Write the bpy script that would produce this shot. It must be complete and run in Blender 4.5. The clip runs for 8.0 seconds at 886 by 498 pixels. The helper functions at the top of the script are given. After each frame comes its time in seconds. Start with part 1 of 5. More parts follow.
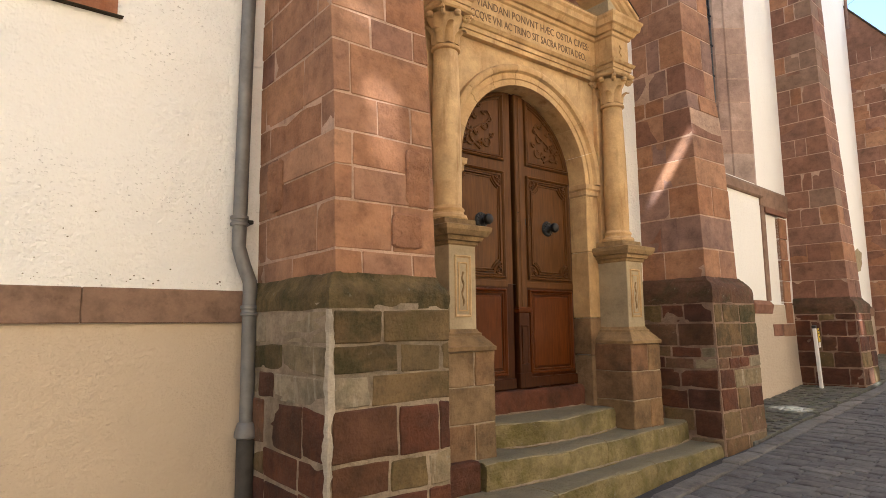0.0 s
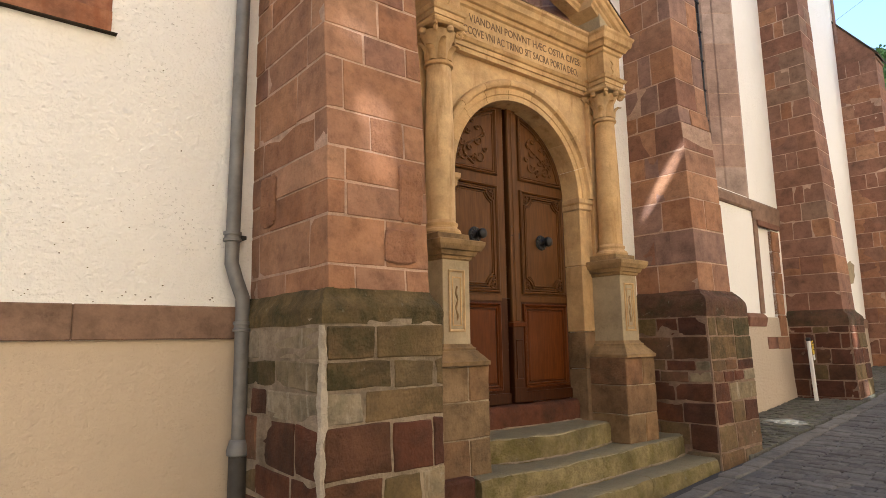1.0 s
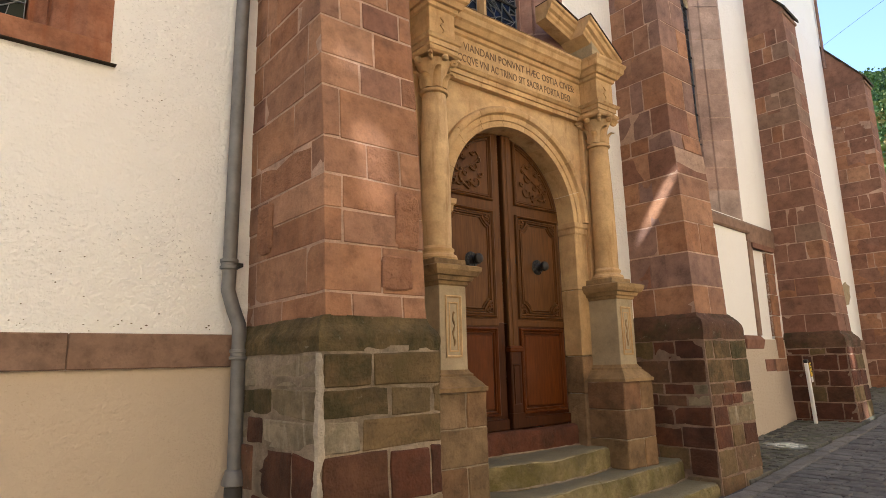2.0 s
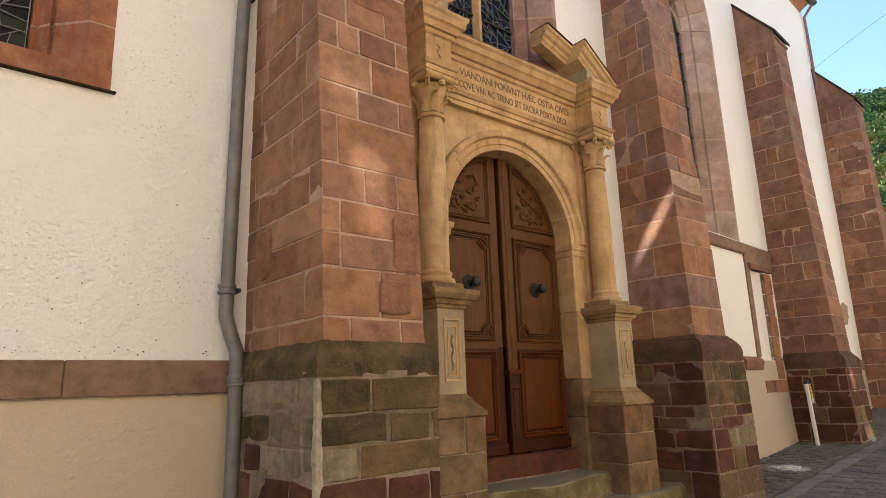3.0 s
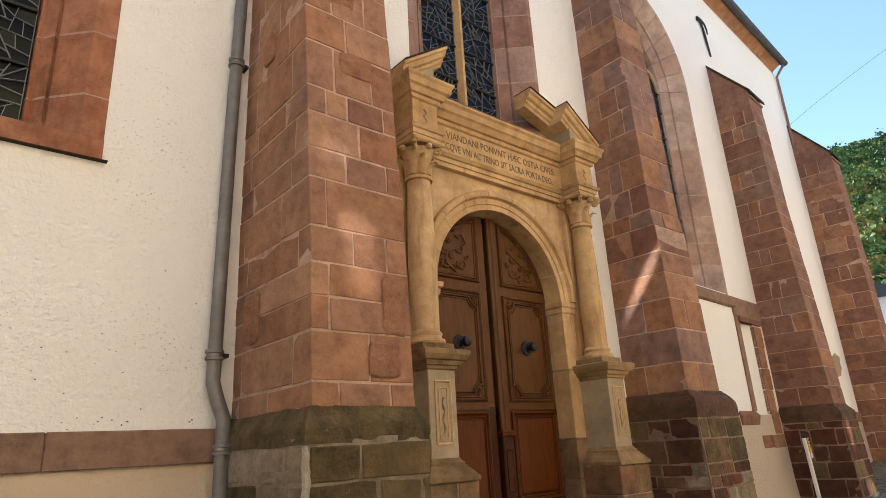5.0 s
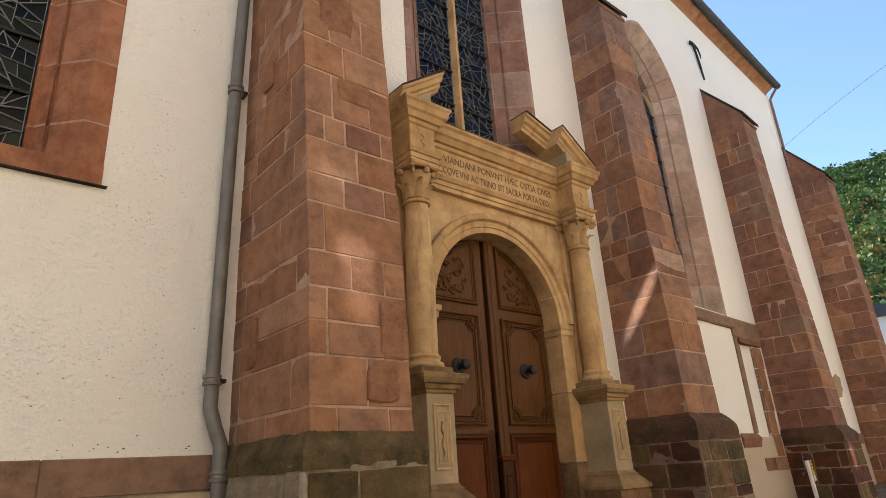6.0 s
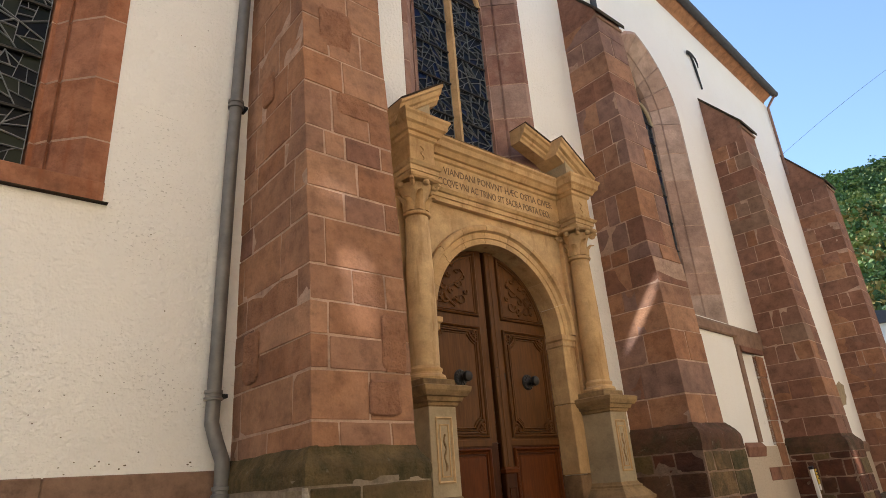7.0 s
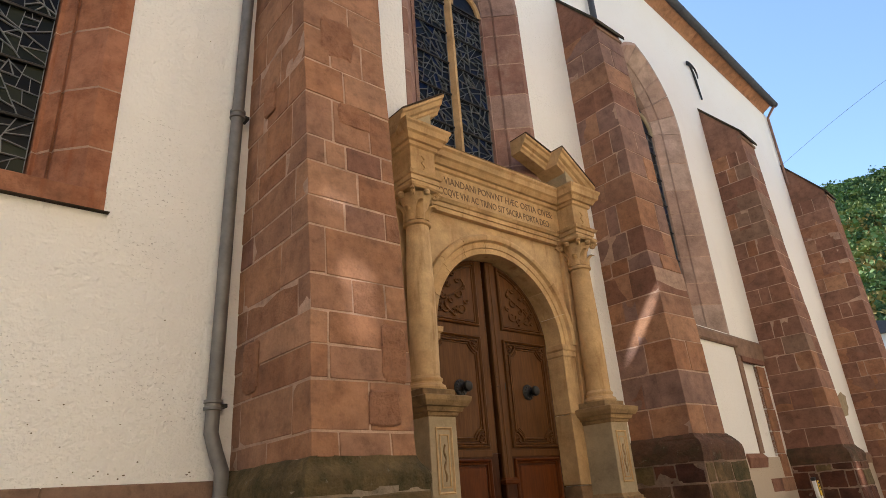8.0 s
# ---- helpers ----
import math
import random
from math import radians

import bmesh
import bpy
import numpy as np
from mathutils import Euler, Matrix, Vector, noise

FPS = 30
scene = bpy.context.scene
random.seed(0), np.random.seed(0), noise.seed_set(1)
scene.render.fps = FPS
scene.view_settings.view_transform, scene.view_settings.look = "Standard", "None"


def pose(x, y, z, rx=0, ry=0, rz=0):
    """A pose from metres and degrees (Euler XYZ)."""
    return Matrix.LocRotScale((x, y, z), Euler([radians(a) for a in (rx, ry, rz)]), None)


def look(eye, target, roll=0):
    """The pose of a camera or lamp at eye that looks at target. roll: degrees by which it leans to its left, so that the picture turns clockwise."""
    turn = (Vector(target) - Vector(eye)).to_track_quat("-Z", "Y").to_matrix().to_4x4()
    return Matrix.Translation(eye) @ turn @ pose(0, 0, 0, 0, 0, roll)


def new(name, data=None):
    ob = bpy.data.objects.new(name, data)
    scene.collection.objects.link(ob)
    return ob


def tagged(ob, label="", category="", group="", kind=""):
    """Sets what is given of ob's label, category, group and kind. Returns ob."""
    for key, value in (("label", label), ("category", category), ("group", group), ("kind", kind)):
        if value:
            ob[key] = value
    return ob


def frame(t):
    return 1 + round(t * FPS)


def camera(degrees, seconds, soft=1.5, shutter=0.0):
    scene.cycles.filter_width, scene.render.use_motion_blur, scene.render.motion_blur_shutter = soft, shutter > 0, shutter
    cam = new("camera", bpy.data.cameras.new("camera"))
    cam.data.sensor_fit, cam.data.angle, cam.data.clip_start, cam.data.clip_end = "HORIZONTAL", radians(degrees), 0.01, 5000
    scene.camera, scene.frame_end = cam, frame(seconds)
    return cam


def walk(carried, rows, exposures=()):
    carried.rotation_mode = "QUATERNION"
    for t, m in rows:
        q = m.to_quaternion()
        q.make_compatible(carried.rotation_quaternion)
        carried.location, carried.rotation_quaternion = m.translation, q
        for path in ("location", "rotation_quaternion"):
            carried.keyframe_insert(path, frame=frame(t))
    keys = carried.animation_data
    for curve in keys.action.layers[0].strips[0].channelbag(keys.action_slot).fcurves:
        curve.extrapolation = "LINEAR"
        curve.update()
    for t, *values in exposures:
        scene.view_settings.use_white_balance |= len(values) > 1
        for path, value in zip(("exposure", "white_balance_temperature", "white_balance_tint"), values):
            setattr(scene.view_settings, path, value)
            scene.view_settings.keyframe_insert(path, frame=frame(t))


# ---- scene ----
cam = camera(71.4, 8.0, soft=0.85)
PATH = [
    (0, (2.537, -0.246, 1.498), (3.775, 1.305, 1.746), -0.6),
    (0.5, (2.544, -0.252, 1.502), (3.786, 1.291, 1.778), -0.6),
    (1, (2.544, -0.254, 1.504), (3.791, 1.282, 1.796), -0.9),
    (1.5, (2.539, -0.262, 1.509), (3.788, 1.265, 1.837), -1.1),
    (3, (2.529, -0.269, 1.528), (3.777, 1.232, 1.964), -1.8),
    (3.5, (2.527, -0.275, 1.528), (3.774, 1.215, 2.001), -1.8),
    (4, (2.525, -0.285, 1.536), (3.77, 1.19, 2.061), -2.2),
    (4.5, (2.524, -0.29, 1.542), (3.772, 1.166, 2.111), -2.8),
    (6, (2.518, -0.307, 1.544), (3.756, 1.109, 2.226), -3.6),
    (6.5, (2.512, -0.31, 1.549), (3.746, 1.102, 2.246), -3.8),
    (7, (2.514, -0.312, 1.553), (3.744, 1.094, 2.267), -4.2),
    (7.5, (2.513, -0.32, 1.555), (3.737, 1.083, 2.287), -4.3),
    (8, (2.512, -0.318, 1.554), (3.735, 1.08, 2.296), -4.1),
]
walk(cam, [(t, look(eye, target, roll)) for t, eye, target, roll in PATH], [(0.0, 1.56), (1.5, 1.40), (3.0, 1.22), (4.5, 1.28), (6.0, 0.95), (8.0, 0.94)])

# ---- light ----
SUN_EL, SUN_AZ = radians(50), radians(78)      # azimuth counted from +x towards +y: the sun stands behind the church
world = bpy.data.worlds.new("sky")
scene.world = world
world.use_nodes = True
wn = world.node_tree
sky = wn.nodes.new("ShaderNodeTexSky")
sky.sky_type, sky.sun_disc = "NISHITA", False
sky.sun_elevation, sky.sun_rotation = SUN_EL, radians(90) - SUN_AZ
sky.altitude, sky.air_density, sky.dust_density, sky.ozone_density = 200, 1.0, 0.1, 3.0
wn.links.new(sky.outputs[0], wn.nodes["Background"].inputs[0])
wn.nodes["Background"].inputs[1].default_value = 0.15
sun = new("sun", bpy.data.lights.new("sun", "SUN"))
sun.data.energy, sun.data.angle, sun.data.color = 5.0, radians(0.53), (1.0, 0.94, 0.85)
to_sun = Vector((math.cos(SUN_EL) * math.cos(SUN_AZ), math.cos(SUN_EL) * math.sin(SUN_AZ), math.sin(SUN_EL)))
sun.matrix_world = Matrix.Translation((0, 40, 60)) @ to_sun.to_track_quat("Z", "Y").to_matrix().to_4x4()


# added spot lamps stand in for sunlight thrown back across the street by unbuilt window panes: aim, width, height
# ratio, lean, offset along the street, strength
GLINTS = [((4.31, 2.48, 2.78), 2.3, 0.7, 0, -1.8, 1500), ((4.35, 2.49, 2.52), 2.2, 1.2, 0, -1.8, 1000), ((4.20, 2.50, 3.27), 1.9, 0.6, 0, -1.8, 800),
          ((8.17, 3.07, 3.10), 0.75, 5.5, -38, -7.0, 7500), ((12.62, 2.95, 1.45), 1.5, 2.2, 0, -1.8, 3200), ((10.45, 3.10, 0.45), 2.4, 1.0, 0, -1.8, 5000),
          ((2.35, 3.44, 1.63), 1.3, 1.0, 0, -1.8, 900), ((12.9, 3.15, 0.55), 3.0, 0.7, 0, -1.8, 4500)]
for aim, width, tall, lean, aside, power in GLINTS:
    lamp = new("glint_lamp", bpy.data.lights.new("glint_lamp", "SPOT"))
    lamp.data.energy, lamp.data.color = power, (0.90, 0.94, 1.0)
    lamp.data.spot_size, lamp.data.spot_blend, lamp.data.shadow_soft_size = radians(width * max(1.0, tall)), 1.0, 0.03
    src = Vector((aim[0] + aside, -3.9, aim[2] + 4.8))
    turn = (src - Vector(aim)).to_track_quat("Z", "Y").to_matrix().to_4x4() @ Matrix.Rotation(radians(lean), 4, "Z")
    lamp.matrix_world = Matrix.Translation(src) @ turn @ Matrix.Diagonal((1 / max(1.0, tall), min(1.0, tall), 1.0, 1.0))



# ---- materials ----
class Nodes:
    """A few short words for node trees."""

    def __init__(self, name):
        self.m = bpy.data.materials.new(name)
        self.m.use_nodes = True
        self.t = self.m.node_tree
        self.b = self.t.nodes["Principled BSDF"]
        self.co = self.t.nodes.new("ShaderNodeTexCoord").outputs["Object"]
        self.info = self.t.nodes.new("ShaderNodeObjectInfo")

    def link(self, a, b):
        self.t.links.new(a, b)

    def noise(self, scale, detail=4.0, rough=0.6, stretch=None, shift=False):
        n = self.t.nodes.new("ShaderNodeTexNoise")
        n.inputs["Scale"].default_value, n.inputs["Detail"].default_value, n.inputs["Roughness"].default_value = scale, detail, rough
        src = self.co
        if stretch or shift:
            mp = self.t.nodes.new("ShaderNodeMapping")
            self.link(src, mp.inputs["Vector"])
            if stretch:
                mp.inputs["Scale"].default_value = stretch
            if shift:
                mul = self.t.nodes.new("ShaderNodeVectorMath")
                mul.operation = "SCALE"
                mul.inputs[0].default_value = (37.0, 17.0, 53.0)
                self.link(self.info.outputs["Random"], mul.inputs["Scale"])
                self.link(mul.outputs[0], mp.inputs["Location"])
            src = mp.outputs[0]
        self.link(src, n.inputs["Vector"])
        return n.outputs["Fac"]

    def ramp(self, fac, stops, kind="LINEAR"):
        r = self.t.nodes.new("ShaderNodeValToRGB")
        r.color_ramp.interpolation = kind
        e = r.color_ramp.elements
        while len(e) < len(stops):
            e.new(0.5)
        for el, (p, c) in zip(e, stops):
            el.position = p
            el.color = (c, c, c, 1) if isinstance(c, (int, float)) else (*c, 1)
        self.link(fac, r.inputs[0])
        return r.outputs[0]

    def mix(self, fac, a, b, kind="MIX"):
        n = self.t.nodes.new("ShaderNodeMix")
        n.data_type, n.blend_type = "RGBA", kind
        for sock, v in ((n.inputs[0], fac), (n.inputs[6], a), (n.inputs[7], b)):
            if isinstance(v, (int, float)):
                sock.default_value = v if sock.type == "VALUE" else (v, v, v, 1)
            elif isinstance(v, tuple):
                sock.default_value = (*v, 1)
            else:
                self.link(v, sock)
        return n.outputs[2]

    def bump(self, height, strength, dist=0.01, under=None):
        n = self.t.nodes.new("ShaderNodeBump")
        n.inputs["Strength"].default_value, n.inputs["Distance"].default_value = strength, dist
        self.link(height, n.inputs["Height"])
        if under:
            self.link(under, n.inputs["Normal"])
        return n.outputs[0]

    def done(self, color, rough=0.85, normal=None, metal=0.0, spec=0.4):
        if isinstance(color, tuple):
            self.b.inputs["Base Color"].default_value = (*color, 1)
        else:
            self.link(color, self.b.inputs["Base Color"])
        if isinstance(rough, (int, float)):
            self.b.inputs["Roughness"].default_value = rough
        else:
            self.link(rough, self.b.inputs["Roughness"])
        self.b.inputs["Metallic"].default_value = metal
        self.b.inputs["Specular IOR Level"].default_value = spec
        if normal:
            self.link(normal, self.b.inputs["Normal"])
        return self.m


def stone_mat(name, palette, stain=(0.10, 0.06, 0.05), stain_amount=0.45, moss=None, moss_level=0.6, relief=0.5, grain=60.0, top_tint=None, mottle=0.7, streaks=None):
    """Dressed sandstone: each block its own tint, soft stains, bedding and a sandy grain."""
    n = Nodes(name)
    palette = palette * 2 if len(palette) == 1 else palette
    k = len(palette)
    base = n.ramp(n.info.outputs["Random"], [(i / max(1, k - 1), c) for i, c in enumerate(palette)])
    broad = n.noise(3.2, 5, 0.62, shift=True)
    base = n.mix(n.ramp(broad, [(0.45, 0.0), (0.75, stain_amount)]), base, stain)
    pale = n.noise(1.7, 3, 0.6, shift=True)
    base = n.mix(n.ramp(pale, [(0.52, 0.0), (0.8, 0.35)]), base, tuple(min(1, c * 1.45 + 0.04) for c in palette[0]))
    fine = n.noise(grain, 6, 0.7)
    base = n.mix(0.25, base, n.ramp(fine, [(0.3, 0.5), (0.7, 1.05)]), "MULTIPLY")
    blot = n.noise(9.0, 6, 0.68, shift=True)
    base = n.mix(mottle, base, n.ramp(blot, [(0.32, 0.58), (0.52, 1.0), (0.72, 1.2)]), "MULTIPLY")
    wash = n.noise(1.3, 6, 0.68)
    base = n.mix(0.75, base, n.ramp(wash, [(0.30, 0.70), (0.50, 1.0), (0.70, 1.25)]), "MULTIPLY")
    bloom = n.noise(2.3, 5, 0.7)
    base = n.mix(n.ramp(bloom, [(0.56, 0.0), (0.74, 0.30)]), base, tuple(min(0.75, 1.2 * c + 0.03) for c in palette[0]))
    bed = n.noise(4.0, 3, 0.5, stretch=(1, 1, 3), shift=True)
    base = n.mix(0.12, base, n.ramp(bed, [(0.35, 0.6), (0.65, 1.0)]), "MULTIPLY")
    if moss:
        m = n.noise(5.5, 8, 0.7)
        base = n.mix(n.ramp(m, [(moss_level - 0.12, 0.0), (moss_level + 0.1, 0.85)]), base, moss)
        lich = n.noise(14.0, 4, 0.6)
        base = n.mix(n.ramp(lich, [(0.66, 0.0), (0.74, 0.5)]), base, (0.34, 0.31, 0.24))
    if streaks:
        run = n.noise(3.0, 5, 0.65, stretch=(3.2, 3.2, 0.55))
        base = n.mix(n.ramp(run, [(0.55, 0.0), (0.72, 0.65)]), base, streaks)
    pits = n.noise(24, 6, 0.7)
    base = n.mix(0.57 * mottle, base, n.ramp(pits, [(0.28, 0.45), (0.45, 1.0)]), "MULTIPLY")
    # faces that point up are mixed towards a second, greyer tint
    if top_tint:
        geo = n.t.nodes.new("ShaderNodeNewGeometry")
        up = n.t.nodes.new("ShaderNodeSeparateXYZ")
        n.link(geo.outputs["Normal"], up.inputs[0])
        base = n.mix(n.ramp(up.outputs["Z"], [(0.6, 0.0), (0.9, 0.75)]), base, top_tint)
    nb = n.bump(fine, relief * 0.7, 0.006)
    nb = n.bump(pits, relief, 0.02, nb)
    nb = n.bump(broad, relief * 0.6, 0.03, nb)
    return n.done(base, 0.9, nb, spec=0.25)


def plaster_mat(name, tone, relief=0.6, pit_shade_dirt=(0.42, 0.33, 0.22)):
    """Rough-cast lime plaster with trowel lumps, pits and faint stains."""
    n = Nodes(name)
    relief *= 1.6
    broad = n.noise(0.9, 6, 0.65)
    col = n.mix(n.ramp(broad, [(0.45, 0.0), (0.8, 0.35)]), tone, tuple(c * d for c, d in zip(tone, (0.93, 0.88, 0.8))))
    streak = n.noise(2.2, 5, 0.7, stretch=(1, 1, 0.35))
    col = n.mix(n.ramp(streak, [(0.58, 0.0), (0.82, 0.3)]), col, tuple(c * 0.8 for c in tone))
    # flecks carry the shade of small pits as colour, and the beige plinth's dirt
    flecks = n.noise(44, 3, 0.55, stretch=(1, 1, 1.5))
    patchy = n.noise(1.6, 4, 0.6)
    gate = n.mix(1.0, n.ramp(flecks, [(0.605, 0.0), (0.65, 0.55)]), n.ramp(patchy, [(0.5, 0.03), (0.68, 1.0)]), "MULTIPLY")
    col = n.mix(gate, col, pit_shade_dirt)
    lumps = n.noise(30, 5, 0.6)
    sand = n.noise(140, 3, 0.6)
    wave = n.noise(5, 3, 0.5)
    nb = n.bump(sand, relief * 0.25, 0.003)
    nb = n.bump(lumps, relief, 0.03, nb)
    nb = n.bump(flecks, relief * 0.6, 0.012, nb)
    nb = n.bump(wave, relief * 0.5, 0.05, nb)
    return n.done(col, 0.92, nb, spec=0.2)


def wood_mat(name, a, b, rough=0.5):
    n = Nodes(name)
    g = n.noise(9, 6, 0.65, stretch=(6, 6, 0.5), shift=True)
    col = n.mix(n.ramp(g, [(0.3, 0.0), (0.7, 1.0)]), a, b)
    w = n.noise(2.4, 4, 0.6)
    col = n.mix(n.ramp(w, [(0.5, 0.0), (0.8, 0.4)]), col, tuple(c * 0.55 for c in a))
    f = n.noise(70, 4, 0.6, stretch=(4, 4, 0.4))
    return n.done(col, n.ramp(w, [(0.3, rough - 0.1), (0.8, rough + 0.2)]), n.bump(f, 0.25, 0.003), spec=0.11)


def plain_mat(name, color, rough=0.6, metal=0.0, vary=0.25, scale=12, spec=0.4):
    n = Nodes(name)
    f = n.noise(scale, 6, 0.65)
    col = n.mix(n.ramp(f, [(0.35, 0.0), (0.75, vary)]), color, tuple(c * 0.45 for c in color))
    g = n.noise(scale * 6, 4, 0.6)
    return n.done(col, n.ramp(f, [(0.3, max(0.05, rough - 0.12)), (0.8, min(1, rough + 0.12))]), n.bump(g, 0.2, 0.003), metal, spec)


PINK = [(0.390, 0.194, 0.104), (0.334, 0.155, 0.078), (0.407, 0.212, 0.119), (0.309, 0.159, 0.097), (0.372, 0.180, 0.094), (0.279, 0.122, 0.060)]
M_PINK = stone_mat("red_sandstone", PINK)
M_ROUGH = stone_mat("rough_red_sandstone", [(0.32, 0.148, 0.080), (0.36, 0.170, 0.090)], stain=(0.22, 0.10, 0.055), relief=1.2, grain=45)
M_PURPLE = stone_mat("violet_sandstone", [(0.260, 0.152, 0.116), (0.276, 0.156, 0.112)])
M_DEEP = stone_mat("dark_red_sandstone", [(0.256, 0.120, 0.074), (0.232, 0.108, 0.068), (0.272, 0.132, 0.080), (0.288, 0.148, 0.096), (0.240, 0.120, 0.080)], stain=(0.104, 0.056, 0.040))
M_BASE = stone_mat("plinth_red_sandstone", [(0.129, 0.043, 0.021), (0.150, 0.053, 0.025), (0.090, 0.033, 0.019), (0.129, 0.057, 0.026)], stain=(0.030, 0.018, 0.011), stain_amount=0.8, relief=1.0)
M_MOSS = stone_mat("mossy_sandstone", [(0.195, 0.128, 0.054), (0.140, 0.100, 0.042), (0.210, 0.125, 0.056)], stain=(0.030, 0.026, 0.014), stain_amount=0.85, moss=(0.040, 0.036, 0.011), moss_level=0.56, relief=1.3, streaks=(0.060, 0.046, 0.020))
M_GREY = stone_mat("grey_sandstone", [(0.36, 0.285, 0.188), (0.31, 0.242, 0.155), (0.28, 0.205, 0.115)], stain=(0.095, 0.072, 0.042), stain_amount=0.75, moss=(0.11, 0.088, 0.038), moss_level=0.66, relief=1.0, streaks=(0.52, 0.44, 0.335))
M_MIX = stone_mat("mixed_sandstone", [(0.245, 0.142, 0.062), (0.165, 0.066, 0.035), (0.225, 0.168, 0.096), (0.145, 0.056, 0.032), (0.195, 0.145, 0.064)], stain=(0.06, 0.042, 0.025), stain_amount=0.75, moss=(0.08, 0.068, 0.022), moss_level=0.66, relief=0.8)
M_CAP = stone_mat("weathered_cap_stone", [(0.095, 0.048, 0.026), (0.075, 0.050, 0.027)], stain=(0.022, 0.019, 0.012), stain_amount=0.85, moss=(0.030, 0.029, 0.011), moss_level=0.56, relief=1.3)
M_YELLOW = stone_mat("yellow_sandstone", [(0.585, 0.385, 0.188), (0.53, 0.330, 0.150), (0.62, 0.425, 0.226)], stain=(0.33, 0.165, 0.060), stain_amount=0.6, relief=0.3, mottle=0.40, streaks=(0.235, 0.115, 0.042))
M_YGREY = stone_mat("grey_yellow_sandstone", [(0.370, 0.288, 0.176), (0.396, 0.301, 0.185)], stain=(0.215, 0.150, 0.077), relief=0.3, mottle=0.35)
M_YBASE = stone_mat("portal_base_sandstone", [(0.265, 0.157, 0.075), (0.205, 0.098, 0.049), (0.225, 0.146, 0.077), (0.28, 0.155, 0.060)], stain=(0.075, 0.043, 0.022), stain_amount=0.8, relief=0.8, streaks=(0.115, 0.058, 0.026))
M_YDARK = stone_mat("weathered_yellow_sandstone", [(0.34, 0.215, 0.100), (0.27, 0.165, 0.076)], stain=(0.060, 0.040, 0.020), stain_amount=0.8, relief=0.6)
M_STEP = stone_mat("mossy_step_stone", [(0.36, 0.275, 0.125), (0.30, 0.225, 0.095)], stain=(0.085, 0.062, 0.026), stain_amount=0.8, moss=(0.150, 0.118, 0.030), moss_level=0.57, relief=1.8, top_tint=(0.25, 0.215, 0.145))
M_EDGE = stone_mat("pale_worn_edge", [(0.40, 0.33, 0.20), (0.32, 0.255, 0.14)], stain=(0.15, 0.12, 0.05), stain_amount=0.8, relief=1.2)
M_LIGHTSTONE = stone_mat("pale_window_stone", [(0.47, 0.34, 0.27), (0.30, 0.155, 0.11), (0.36, 0.20, 0.145), (0.28, 0.135, 0.095), (0.50, 0.38, 0.31)], mottle=0.4)
M_PALEJAMB = stone_mat("pale_pink_choir_stone", [(0.50, 0.36, 0.28), (0.42, 0.265, 0.195), (0.47, 0.32, 0.245), (0.36, 0.20, 0.14), (0.52, 0.395, 0.315)], mottle=0.4)
M_TRIM = stone_mat("red_sandstone_trim", [(0.276, 0.166, 0.110), (0.252, 0.148, 0.096)], stain=(0.160, 0.088, 0.056))
M_JAMB = stone_mat("orange_sandstone", [(0.41, 0.178, 0.094), (0.37, 0.150, 0.080), (0.45, 0.215, 0.130)], stain=(0.21, 0.070, 0.030), stain_amount=0.7, streaks=(0.25, 0.080, 0.030))
M_MORTAR = stone_mat("lime_mortar", [(0.50, 0.325, 0.23)], stain=(0.31, 0.18, 0.12), stain_amount=0.8, relief=0.8)
M_SMEAR = stone_mat("smeared_lime_mortar", [(0.54, 0.45, 0.34)], stain=(0.30, 0.23, 0.15), stain_amount=0.8, relief=1.2)
M_OLIVE = stone_mat("olive_brown_sandstone", [(0.200, 0.130, 0.055), (0.165, 0.108, 0.046), (0.225, 0.140, 0.064)], stain=(0.050, 0.036, 0.017), stain_amount=0.8, moss=(0.080, 0.060, 0.019), moss_level=0.62, relief=1.0, streaks=(0.090, 0.062, 0.028))
M_MORTAR_P = stone_mat("pale_lime_mortar", [(0.375, 0.285, 0.195)], stain=(0.15, 0.105, 0.062), stain_amount=0.95, relief=1.4)
M_MORTAR_D = stone_mat("dirty_lime_mortar", [(0.31, 0.20, 0.135)], stain=(0.11, 0.066, 0.042), stain_amount=0.95, relief=1.4)
M_REDTOP = stone_mat("mossy_red_plinth_top", [(0.160, 0.072, 0.042), (0.130, 0.066, 0.036)], stain=(0.040, 0.028, 0.018), stain_amount=0.8, moss=(0.048, 0.042, 0.015), moss_level=0.60, relief=1.2)
M_WHITE = plaster_mat("white_plaster", (0.88, 0.832, 0.758), 0.42, (0.26, 0.20, 0.13))
M_CHOIR = plaster_mat("white_choir_plaster", (0.82, 0.77, 0.70), 0.35)
M_TAN = plaster_mat("tan_plaster", (0.56, 0.44, 0.315), 0.24, (0.34, 0.24, 0.15))
M_TAN2 = plaster_mat("beige_choir_plaster", (0.50, 0.40, 0.30), 0.45, (0.20, 0.14, 0.09))
M_OPP = plaster_mat("cream_plaster", (0.84, 0.73, 0.56))
M_WOOD = wood_mat("weathered_oak", (0.129, 0.052, 0.015), (0.067, 0.026, 0.008), 0.42)
M_WOODR = wood_mat("red_brown_oak", (0.120, 0.0310, 0.0050), (0.062, 0.0150, 0.0028), 0.42)
# oak at the door's foot: red-brown, darkened with the shade that lies there
M_WOODD = wood_mat("shaded_dark_oak", (0.060, 0.0180, 0.0050), (0.032, 0.0100, 0.0032), 0.45)
M_IRON = plain_mat("dark_iron", (0.022, 0.019, 0.016), 0.55, 0.2, 0.4)
M_ZINC = plain_mat("weathered_zinc", (0.20, 0.185, 0.165), 0.55, 0.25, 0.6, 9)
